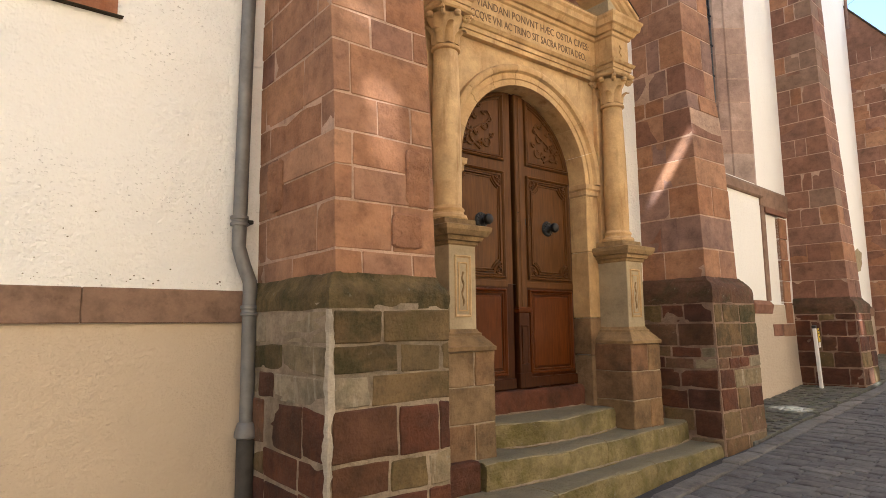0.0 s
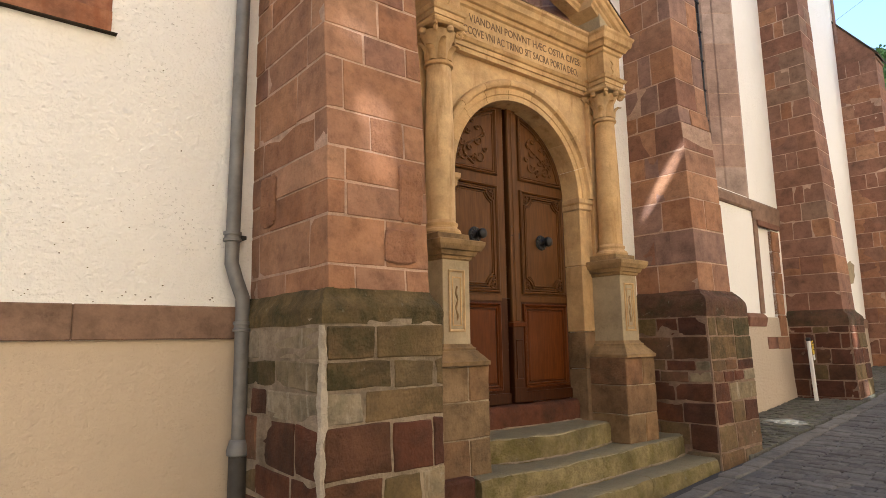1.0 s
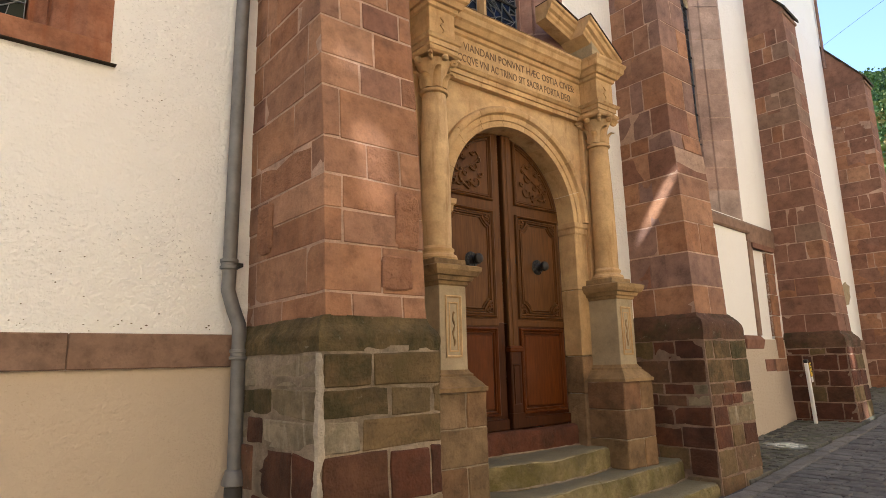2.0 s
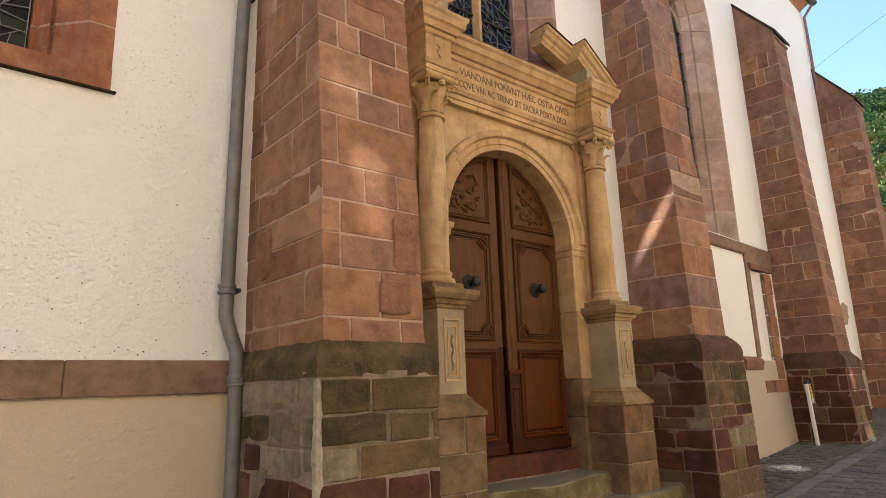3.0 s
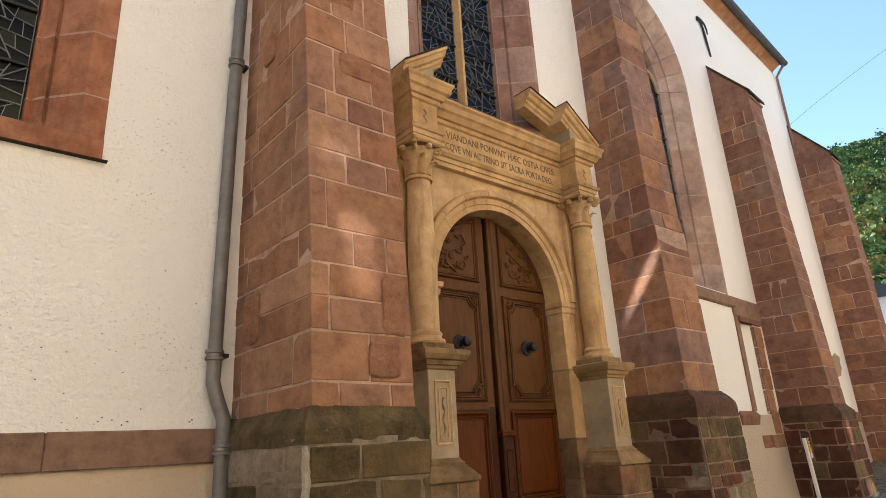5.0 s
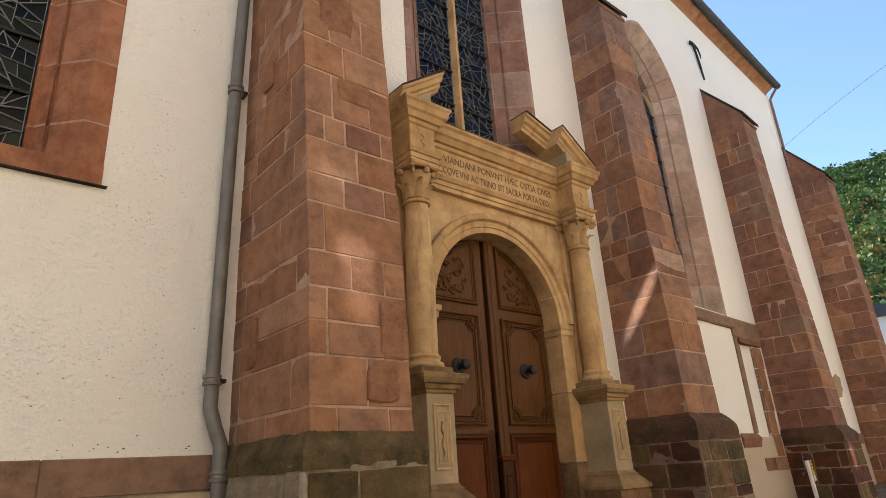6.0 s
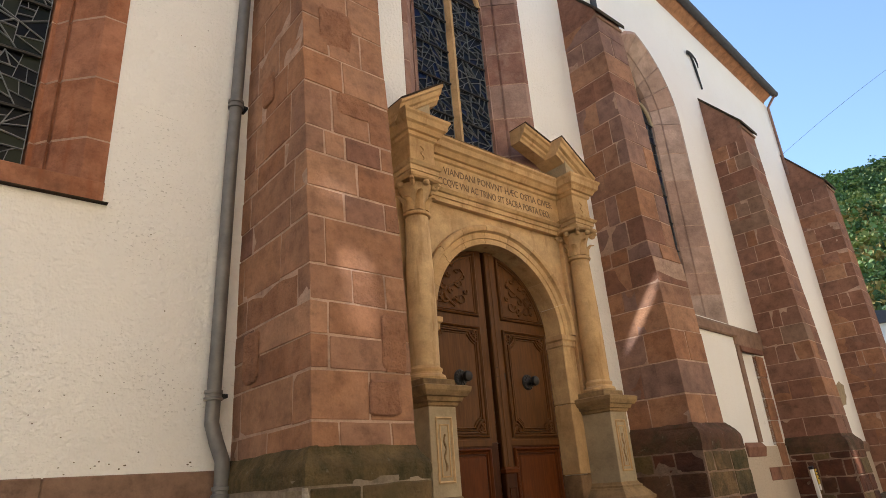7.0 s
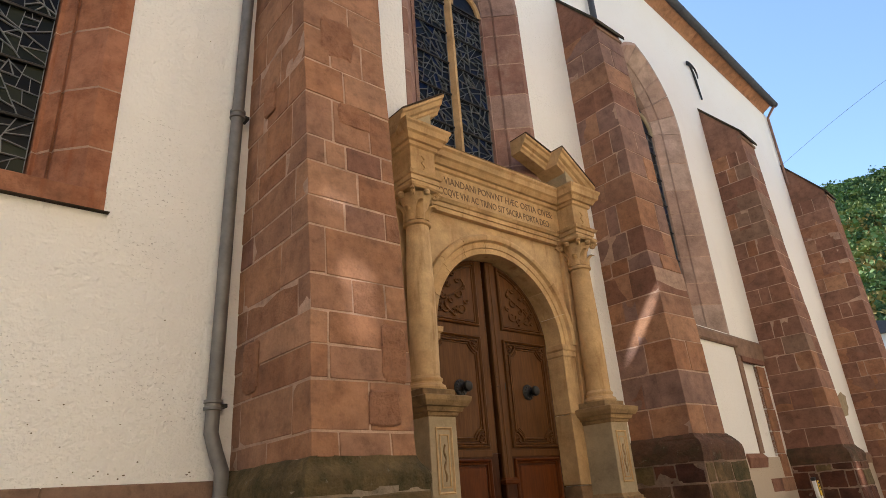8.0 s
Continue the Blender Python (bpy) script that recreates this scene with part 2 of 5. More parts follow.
M_CAST = plain_mat("dark_cast_iron_pipe", (0.07, 0.06, 0.05), 0.6, 0.3, 0.5)
M_LEAD = plain_mat("lead_came", (0.21, 0.212, 0.205), 0.6, 0.0)
M_LEADD = plain_mat("tarnished_lead_came", (0.16, 0.165, 0.165), 0.6, 0.0)
M_CHIP = plain_mat("bare_brown_render", (0.20, 0.145, 0.09), 0.95, 0, 0.5, 30)
M_ROOF = plain_mat("dark_roof_slate", (0.06, 0.06, 0.065), 0.7, 0, 0.4)
M_PAINT = plain_mat("white_post_paint", (0.78, 0.76, 0.72), 0.5, 0, 0.2)
M_SIGN = plain_mat("yellow_sign", (0.75, 0.50, 0.05), 0.5)
M_BLACK = plain_mat("black_cap", (0.02, 0.02, 0.02), 0.6)
M_LETTER = plain_mat("dark_cut_letters", (0.17, 0.105, 0.055), 0.9, 0, 0.4, 20)


def glass_mat(name, palette):
    n = Nodes(name)
    col = n.ramp(n.info.outputs["Random"], [(i / len(palette), c) for i, c in enumerate(palette)], "CONSTANT")
    f = n.noise(14, 3, 0.5, shift=True)
    n.b.inputs["Transmission Weight"].default_value = 0.06
    n.b.inputs["IOR"].default_value = 1.5
    return n.done(col, 0.3, n.bump(f, 0.35, 0.01), spec=0.10)


M_GLASS = glass_mat("stained_glass", [(0.004, 0.005, 0.008), (0.006, 0.008, 0.012), (0.004, 0.006, 0.018), (0.006, 0.006, 0.006), (0.004, 0.010, 0.040), (0.010, 0.012, 0.014), (0.004, 0.004, 0.005), (0.004, 0.004, 0.006)])
M_GLASSG = glass_mat("green_grey_glass", [(0.010, 0.012, 0.008), (0.006, 0.007, 0.006), (0.022, 0.025, 0.015), (0.004, 0.004, 0.004), (0.008, 0.008, 0.008), (0.004, 0.004, 0.004)])


# ---- shape helpers ----
def part(name, bm, material, parent=None, label="", smooth=False):
    """Link a bmesh as one mesh object under a thing or a part."""
    bmesh.ops.recalc_face_normals(bm, faces=bm.faces)
    me = bpy.data.meshes.new(name)
    bm.to_mesh(me)
    bm.free()
    me.materials.append(material)
    if smooth:
        me.polygons.foreach_set("use_smooth", [True] * len(me.polygons))
        me.set_sharp_from_angle(angle=radians(38))
    ob = new(name, me)
    if parent:
        ob.parent = parent
    if label:
        ob["label"] = label
    return ob


def thing(name, label, category, m=None, group="", kind=""):
    ob = new(name)
    ob.empty_display_size = 0.2
    if m:
        ob.matrix_world = m
    return tagged(ob, label, category, group, kind)


def loft(bm, rings, cap=True, closed=True):
    vs = [[bm.verts.new(p) for p in r] for r in rings]
    n = len(rings[0])
    for a, b in zip(vs, vs[1:]):
        for i in range(n if closed else n - 1):
            bm.faces.new((a[i], a[(i + 1) % n], b[(i + 1) % n], b[i]))
    if cap:
        bm.faces.new(vs[0][::-1])
        bm.faces.new(vs[-1])
    return bm


def bevel_all(bm, w, seg=1):
    if w > 0:
        bmesh.ops.bevel(bm, geom=bm.edges[:], offset=w, segments=seg, affect="EDGES", clamp_overlap=True)
    return bm


def roughen(bm, cuts, amp, scale=9.0):
    """Uneven, hand-dressed faces and wavering edges."""
    bmesh.ops.subdivide_edges(bm, edges=[e for e in bm.edges if e.calc_length() > 0.05], cuts=cuts, use_grid_fill=True)
    for v in bm.verts:
        v.co += amp * (noise.noise_vector(v.co * scale) + 0.5 * noise.noise_vector(v.co * scale * 2.7))
    return bm


def hexa(lo, hi, w=0.006):
    """A block from four lower and four upper corners, with its edges taken off."""
    return bevel_all(loft(bmesh.new(), [lo, hi]), w)


def box(x0, x1, y0, y1, z0, z1, w=0.004, bm=None):
    lo = [(x0, y0, z0), (x1, y0, z0), (x1, y1, z0), (x0, y1, z0)]
    hi = [(x, y, z1) for x, y, _ in lo]
    if bm is None:
        return hexa(lo, hi, w)
    loft(bm, [lo, hi])
    return bm


def tier(x0, x1, yf, yb, prof, w=0.0):
    """Stacked moulding round three sides of a block: prof is (z, projection)."""
    bm = loft(bmesh.new(), [[(x0 - d, yf - d, z), (x1 + d, yf - d, z), (x1 + d, yb, z), (x0 - d, yb, z)] for z, d in prof])
    return bevel_all(bm, w)


def lathe(prof, cx=0.0, cy=0.0, n=28, bm=None):
    bm = bm or bmesh.new()
    return loft(bm, [[(cx + r * math.cos(2 * math.pi * i / n), cy + r * math.sin(2 * math.pi * i / n), z) for i in range(n)] for r, z in prof])


def slab_xz(pts, y0, y1, w=0.0, bm=None):
    """A flat outline in x and z, given a thickness along y."""
    bm = bm or bmesh.new()
    loft(bm, [[(x, y0, z) for x, z in pts], [(x, y1, z) for x, z in pts]])
    return bevel_all(bm, w) if w else bm


def tube(path, r, n=8, bm=None):
    """A round bar along a path; r may be one radius or one for each point."""
    bm = bm or bmesh.new()
    path = [Vector(p) for p in path]
    rr = r if isinstance(r, (list, tuple)) else [r] * len(path)
    rings, side = [], None
    for i, p in enumerate(path):
        d = (path[min(i + 1, len(path) - 1)] - path[max(i - 1, 0)]).normalized()
        side = d.orthogonal().normalized() if side is None else (side - d * side.dot(d)).normalized()
        up = d.cross(side)
        rings.append([p + rr[i] * (math.cos(a) * side + math.sin(a) * up) for a in (2 * math.pi * k / n for k in range(n))])
    return loft(bm, rings)


def frame_ring(pts, prof, bm=None):
    """A moulding laid round a closed outline in x and z: prof is (inset, y)."""
    bm = bm or bmesh.new()
    n = len(pts)
    area = sum(pts[i][0] * pts[(i + 1) % n][1] - pts[(i + 1) % n][0] * pts[i][1] for i in range(n))
    s = 1 if area > 0 else -1
    rows = []
    for d, y in prof:
        row = []
        for i in range(n):
            a, b, c = Vector(pts[i - 1]), Vector(pts[i]), Vector(pts[(i + 1) % n])
            e, f = (b - a).normalized(), (c - b).normalized()
            n1, n2 = Vector((-e.y, e.x)) * s, Vector((-f.y, f.x)) * s
            k = (n1 + n2) / max(0.35, 1 + n1.dot(n2))
            q = b + k * d
            row.append(bm.verts.new((q.x, y, q.y)))
        rows.append(row)
    for a, b in zip(rows, rows[1:]):
        for i in range(n):
            bm.faces.new((a[i], a[(i + 1) % n], b[(i + 1) % n], b[i]))
    return bm


def holed_wall(name, outer, holes, y0, y1, material, label, category, m=None):
    """A wall with its openings cut through it."""
    from mathutils.geometry import tessellate_polygon
    loops = [outer] + holes
    flat = [p for lp in loops for p in lp]
    tris = tessellate_polygon([[Vector((x, z, 0)) for x, z in lp] for lp in loops])
    bm = bmesh.new()
    f = [bm.verts.new((x, y0, z)) for x, z in flat]
    b = [bm.verts.new((x, y1, z)) for x, z in flat]
    for t in tris:
        bm.faces.new([f[i] for i in t])
        bm.faces.new([b[i] for i in t][::-1])
    k = 0
    for lp in loops:
        for i in range(len(lp)):
            j = (i + 1) % len(lp)
            bm.faces.new((f[k + i], f[k + j], b[k + j], b[k + i]))
        k += len(lp)
    ob = part(name, bm, material)
    if m:
        ob.matrix_world = m
    return tagged(ob, label, category, kind="structure")


def pointed(cx, w, z0, spring, rise, n=10):
    """The outline of a pointed window, counter-clockwise from its lower left."""
    R = (rise * rise + w * w) / (2 * w)
    am = math.acos((R - w) / R)
    right = [(cx + w - R + R * math.cos(am * i / n), spring + R * math.sin(am * i / n)) for i in range(n + 1)]
    left = [(2 * cx - x, z) for x, z in right[:-1]][::-1]
    return [(cx - w, z0), (cx + w, z0)] + right + left


NAVE = Matrix.Translation((0, 3.47, 0))
CHOIR = Matrix.Translation((9, 3.47, 0)) @ Matrix.Rotation(radians(4.3), 4, "Z")


def slope(x):
    """The height of the street, which climbs along the church."""
    return 0.06 * (min(x, 34.0) - 2.5) if x > -30 else -1.95

# ---- church walls ----
DOOR_X, DOOR_W, SPRING = 6.43, 0.80, 2.83
arch = [(DOOR_X + DOOR_W * math.cos(a), SPRING + DOOR_W * math.sin(a)) for a in (math.pi * i / 20 for i in range(21))]
W_LEFT = dict(cx=2.26, w=0.90, z0=3.25, spring=6.3, rise=1.4)
W_MID = dict(cx=6.41, w=0.90, z0=4.50, spring=6.95, rise=1.4)
W_CHOIR = dict(cx=1.30, w=1.00, z0=3.41, spring=6.75, rise=1.32)
outer = [(-9, 1.53), (4.4, 1.53), (4.4, -0.6), (DOOR_X - DOOR_W, -0.6)] + [(x, z) for x, z in arch[::-1]] + [(DOOR_X + DOOR_W, -0.6), (9.0, -0.6), (9.0, 9.5), (-9, 9.5)]


def hole(d, grow=-0.02):
    return pointed(d["cx"], d["w"] + grow, d["z0"] + 0.02, d["spring"], d["rise"])


holed_wall("wall_north", outer, [hole(W_LEFT), hole(W_MID)], 0, 0.85, M_WHITE, "white rough-cast plaster nave wall with pointed windows", "wall", NAVE)
holed_wall("wall_plinth", [(-9, -1.2), (4.4, -1.2), (4.4, 1.53), (-9, 1.53)], [], 0, 0.85, M_TAN, "tan painted plaster plinth of the nave wall", "wall", NAVE)
holed_wall("wall_choir", [(-0.02, 1.75), (8.0, 1.75), (8.0, 9.5), (-0.02, 9.5)], [hole(W_CHOIR), [(2.50, 1.76), (3.02, 1.76), (3.02, 3.05), (2.50, 3.05)]], 0, 0.85, M_CHOIR, "white plaster choir wall with a pointed window", "wall", CHOIR)
pl = bmesh.new()
loft(pl, [[(-0.1, -0.10, -0.2), (8.0, -0.10, -0.2), (8.0, 0.85, -0.2), (-0.1, 0.85, -0.2)], [(-0.1, -0.035, 0.9), (8.0, -0.035, 0.9), (8.0, 0.85, 0.9), (-0.1, 0.85, 0.9)], [(-0.1, -0.012, 1.75), (8.0, -0.012, 1.75), (8.0, 0.85, 1.75), (-0.1, 0.85, 1.75)]])
pl = part("wall_choir_plinth", pl, M_TAN2)
pl.matrix_world = CHOIR
tagged(pl, "tan plaster plinth flaring towards the street", "wall", kind="structure")
back = part("wall_niche", box(2.45, 3.07, 0.035, 0.2, 1.4, 3.1, 0), M_CHOIR)
back.matrix_world = CHOIR
tagged(back, "white plastered back of the blocked opening", "wall", kind="structure")

# sandstone band on the nave wall, in long stones
band = thing("band_course", "brown sandstone band between tan plinth and white wall", "trim", NAVE, kind="structure")
for a, b in ((-9, -6.5), (-6.5, -4.2), (-4.2, -1.9), (-1.9, 0.3), (0.3, 1.8), (1.8, 3.07), (3.07, 3.99)):
    part("band_stone", box(a + 0.001, b - 0.001, -0.028, 0.1, 1.531, 1.722, 0.006), M_TRIM, band)

# small pits where the rough-cast has chipped, most of them just above the band
C = random.Random(8)
chips = bmesh.new()
for k in range(130):
    if k < 40:
        cx, cz, r = C.uniform(0.6, 3.8), 1.745 + abs(C.gauss(0, 0.03)), C.uniform(0.0015, 0.005)
    elif k < 100:
        cx = C.uniform(1.2, 3.6)
        cz, r = 2.02 + 0.10 * math.sin(cx * 2.1) + C.gauss(0, 0.12), C.uniform(0.0012, 0.0038)
    else:
        cx, cz, r = C.uniform(0.9, 3.8), C.uniform(1.8, 5.0), C.uniform(0.0015, 0.004)
    pts = [(cx + r * C.uniform(0.5, 1.3) * math.cos(a) * 1.5, cz + r * C.uniform(0.5, 1.2) * math.sin(a)) for a in (2 * math.pi * q / 9 for q in range(9))]
    slab_xz(pts, -0.0015 - 0.00001 * k, 0.004, bm=chips)
chips = part("plaster_chips", chips, M_CHIP)
chips.matrix_world = NAVE
tagged(chips, "small dark pits chipped out of the rough white plaster", "plaster chips", kind="stuff")

# string course, blocked doorway and sills on the choir wall
trim = thing("string_course", "red sandstone string course and frame of a blocked doorway", "trim", CHOIR, kind="structure")
part("string_stone", tier(-0.1, 2.36, 0, 0.1, [(3.24, 0.03), (3.26, 0.05), (3.36, 0.05), (3.42, 0.0)]), M_TRIM, trim)
part("string_stone", tier(2.37, 3.42, 0, 0.1, [(3.135, 0.02), (3.38, 0.03), (3.42, 0.0)]), M_TRIM, trim)
part("lintel", box(2.46, 3.30, -0.045, 0.09, 3.05, 3.13, 0.006), M_DEEP, trim, "dark red sandstone lintel")
part("post", box(2.36, 2.50, -0.02, 0.1, 1.80, 3.13, 0.006), M_TRIM, trim)
for i in range(5):
    z = 1.48 + 0.31 * i
    part("jamb_stone", box(3.02, 3.30 - 0.03 * (i % 2), -0.022, 0.1, z + 0.004, z + 0.306, 0.006), M_PINK, trim)
part("sill_block", tier(1.9, 2.44, 0, 0.1, [(1.62, 0.03), (1.74, 0.05), (1.80, 0.01)], 0.005), M_DEEP, trim, "dark red sandstone sill block")
part("foot_block", box(2.48, 2.86, -0.03, 0.1, 1.31, 1.475, 0.006), M_DEEP, trim)
part("foot_block", box(2.87, 3.33, -0.03, 0.1, 1.30, 1.475, 0.006), M_PINK, trim)
tr2 = thing("sill_band", "red sandstone band at the foot of the white choir wall", "trim", CHOIR, kind="structure")
part("band_stone", tier(4.2, 7.9, 0, 0.1, [(1.60, 0.03), (1.74, 0.04), (1.79, 0.0)]), M_TRIM, tr2)

bare = thing("plaster_patch", "bare grey patch where the white plaster has fallen", "patch", CHOIR, kind="structure")
part("bare_stone", roughen(slab_xz([(6.72, 2.50), (6.95, 2.43), (7.25, 2.47), (7.42, 2.62), (7.45, 2.84), (7.2, 2.90), (6.95, 2.82), (6.80, 2.72)], -0.006, 0.02), 2, 0.01, 12), M_YGREY, bare)
# eaves, gutter and roof
eave = thing("eaves", "red sandstone eaves cornice under a dark grey gutter", "eaves", CHOIR, kind="structure")
for i in range(9):
    a = -1.2 + i * 1.02
    part("cornice_stone", loft(bmesh.new(), [[(a, 0.4, z), (a, -d, z), (min(a + 1.014, 7.80), -d, z), (min(a + 1.014, 7.80), 0.4, z)] for z, d in ((9.48, 0.004), (9.50, 0.012), (9.53, 0.04), (9.60, 0.16), (9.62, 0.19), (9.66, 0.195))]), M_PINK, eave)
gut = bmesh.new()
ring = [(math.pi + math.pi * k / 10) for k in range(11)]
loft(gut, [[(u, -0.262 + 0.075 * math.cos(a), 9.66 + 0.075 * math.sin(a)) for a in ring] + [(u, -0.262 + 0.065 * math.cos(a), 9.66 + 0.065 * math.sin(a)) for a in ring[::-1]] for u in (-1.2, 7.92)])
part("gutter", gut, M_ROOF, eave, "dark grey half-round metal gutter", True)
for i in range(19):
    u = -0.8 + 0.48 * i
    gb = tube([(u, -0.262 + 0.078 * math.cos(a), 9.66 + 0.078 * math.sin(a)) for a in ring], 0.006, 6)
    part("gutter_bracket", gb, M_ROOF, eave)
roof = thing("roof", "steep dark grey slate church roof", "roof", CHOIR, kind="structure")
part("roof_slope", loft(bmesh.new(), [[(-1.2, -0.25, 9.72), (8.0, -0.25, 9.72), (8.0, -0.25, 9.77), (-1.2, -0.25, 9.77)], [(-1.2, 5.2, 16.3), (8.0, 5.2, 16.3), (8.0, 5.2, 16.36), (-1.2, 5.2, 16.36)]]), M_ROOF, roof)
roof2 = thing("roof", "steep dark grey slate church roof", "roof", NAVE, kind="structure")
part("roof_slope", loft(bmesh.new(), [[(-9, -0.25, 9.72), (9.1, -0.25, 9.72), (9.1, -0.25, 9.77), (-9, -0.25, 9.77)], [(-9, 5.2, 16.3), (9.1, 5.2, 16.3), (9.1, 5.2, 16.36), (-9, 5.2, 16.36)]]), M_ROOF, roof2)
part("cornice_stone", loft(bmesh.new(), [[(-9, 0.4, z), (-9, -d, z), (7.7, -d, z), (7.7, 0.4, z)] for z, d in ((9.48, 0.004), (9.53, 0.04), (9.60, 0.16), (9.66, 0.195))]), M_TRIM, roof2)
# far side and ends of the church, closing it
def slab_gable(xa, xb, ya=3.47):
    """A gabled end wall that meets both roof slopes."""
    out = [(ya, -1.2), (13.6, -1.2), (13.6, 9.9), (8.7, 16.25), (ya, 9.9)]
    return loft(bmesh.new(), [[(x, y, z) for y, z in out] for x in (xa, xb)])


hull = part("wall_south", box(-9, 17.0, 13.0, 13.6, -1, 9.8, 0), M_WHITE)
tagged(hull, "white plaster far wall of the church", "wall", kind="structure")
hull = part("wall_west", slab_gable(-9.6, -9), M_WHITE)
tagged(hull, "white plaster gable end of the church", "wall", kind="structure")
hull = part("wall_east", slab_gable(16.4, 16.96, 4.15), M_WHITE)
tagged(hull, "white plaster end wall of the choir", "wall", kind="structure")
hull = part("church_floor", box(-9, 16.3, 4.6, 13.0, 0.6, 0.9, 0), M_TRIM)
tagged(hull, "dim sandstone church floor", "floor", kind="structure")
far_roof = part("roof_far", loft(bmesh.new(), [[(-9, 14.0, 9.7), (17, 14.0, 9.7), (17, 14.0, 9.8), (-9, 14.0, 9.8)], [(-9, 8.6, 16.35), (17, 9.2, 16.35), (17, 9.2, 16.45), (-9, 8.6, 16.45)]]), M_ROOF)
tagged(far_roof, "dark slate far slope of the church roof", "roof", kind="structure")


# ---- buttresses ----
def lerp(table, z):
    return float(np.interp(z, [t[0] for t in table], [t[1] for t in table]))


def buttress(m, label, x0, x1, front, courses, base, cap, rnd, mortar=M_MORTAR_D, narrow=0.0):
    """Stones laid in courses on a core of mortar. front: (z, outward) of the shaft's battered face.
    courses: (z0, z1, front cuts, side cuts, materials or None); base: the plinth's numbers."""
    th = thing("buttress", label, "buttress", m, "stepped buttresses of the church")
    zt, z_lo = courses[-1][1], courses[0][0]
    f = lambda z: -lerp(front, z)
    far = lambda z: x1 - narrow * (z - z_lo) / (zt - z_lo)
    g = 0.0058
    inn = 0.0030
    zs_core = sorted({z_lo, zt} | {z for z, _ in front if z_lo < z < zt})
    part("mortar_core", loft(bmesh.new(), [[(x0 + inn, f(z) + inn, z), (far(z) - inn, f(z) + inn, z), (far(z) - inn, 0.05, z), (x0 + inn, 0.05, z)] for z in zs_core]), M_MORTAR, th)

    def block(xa, xb, ya0, ya1, yb, za, zb, mat, worn):
        t = 0.008 if worn else 0.004
        j = lambda: rnd.uniform(-t, t)
        p = rnd.uniform(-0.001, 0.004)
        lo = [(xa + j(), ya0 - p, za + j()), (xb + j(), ya0 - p, za + j()), (xb + j(), yb, za + j()), (xa + j(), yb, za + j())]
        hi = [(xa + j(), ya1 - p, zb + j()), (xb + j(), ya1 - p, zb + j()), (xb + j(), yb, zb + j()), (xa + j(), yb, zb + j())]
        part("stone", roughen(hexa(lo, hi, 0.007 if worn else 0.0035), 3 if worn else 2, 0.0065 if worn else 0.0024, 13 if worn else 7), mat, th, smooth=worn)

    def lay(xl, xr, fy, za, zb, fc, sc, mats, corner=0.0, depth_end=0.02, worn=False):
        """One course: corner stone, front stones, side stones, and one block for the far side."""
        W = xr - xl
        cuts = [0.0] + list(fc) + [1.0]
        ya, yb = fy(za), fy(zb)
        D = -max(ya, yb)
        sides = [0.0] + list(sc) + [1.0]
        pick = lambda k: mats[k % len(mats)] if isinstance(mats, list) else mats
        for i in range(len(cuts) - 1):
            a, b = xl + W * cuts[i] + (g if i else corner), xl + W * cuts[i + 1] - (g if i < len(cuts) - 2 else 0)
            deep = (-D * (1 - sides[1]) - g) if (i == 0 and not corner) else max(ya, yb) + 0.16
            if i == len(cuts) - 2:
                deep = 0.02
            block(a, b, ya, yb, deep if i or not corner else max(ya, yb) + 0.16, za + g, zb - g, pick(i), worn)
        for i in range(1 if not corner else 0, len(sides) - 1):
            s0, s1 = -D * (1 - sides[i]) + (g if i else corner), -D * (1 - sides[i + 1]) - g
            if i == len(sides) - 2:
                s1 = depth_end
            block(xl, xl + 0.15, s0, s0, s1, za + g, zb - g, pick(i + 3), worn)

    for za, zb, fc, sc, mats in courses:
        lay(x0, far((za + zb) / 2), f, za, zb, fc, sc, mats or M_PINK)
    # plinth with a weathered sloping top
    bx0, bx1, out0, out1, bz, bcourses, moss, corner = base
    inn = 0.0045
    g = 0.0075
    fb = lambda z: -lerp([(bz[0], out0), (bz[1], out1)], z)
    part("mortar_plinth", hexa([(bx0 + inn, fb(bz[0]) + inn, bz[0]), (bx1 - inn, fb(bz[0]) + inn, bz[0]), (bx1 - inn, 0.05, bz[0]), (bx0 + inn, 0.05, bz[0])],
                               [(bx0 + inn, fb(bz[1]) + inn, bz[1]), (bx1 - inn, fb(bz[1]) + inn, bz[1]), (bx1 - inn, 0.05, bz[1]), (bx0 + inn, 0.05, bz[1])], 0), mortar, th)
    for za, zb, fc, sc, mats in bcourses:
        lay(bx0, bx1, fb, za, zb, fc, sc, mats, corner, worn=True)
    zs = bcourses[-1][1]
    rise = z_lo - zs
    steps = [(0.0, 0.004), (-0.002, 0.45), (0.006, 0.62), (0.022, 0.76), (0.06, 0.90)]
    rings = []
    for d, k in steps:
        z = zs + rise * k
        d = min(d, 0.9 * (fb(zs) * -1 - (-f(z_lo))))
        rings.append([(bx0 + min(d, 0.03), fb(zs) + d, z), (bx1 - min(d, 0.05), fb(zs) + d, z), (bx1 - min(d, 0.05), 0.02, z), (bx0 + min(d, 0.03), 0.02, z)])
    rings.append([(x0 - 0.004, f(z_lo) - 0.004, z_lo + 0.012), (x1 + 0.004, f(z_lo) - 0.004, z_lo + 0.012), (x1 + 0.004, 0.02, z_lo + 0.012), (x0 - 0.004, 0.02, z_lo + 0.012)])
    part("plinth_top", roughen(loft(bmesh.new(), rings), 7, 0.010, 9), moss, th, "dark mossy worn plinth top", True)
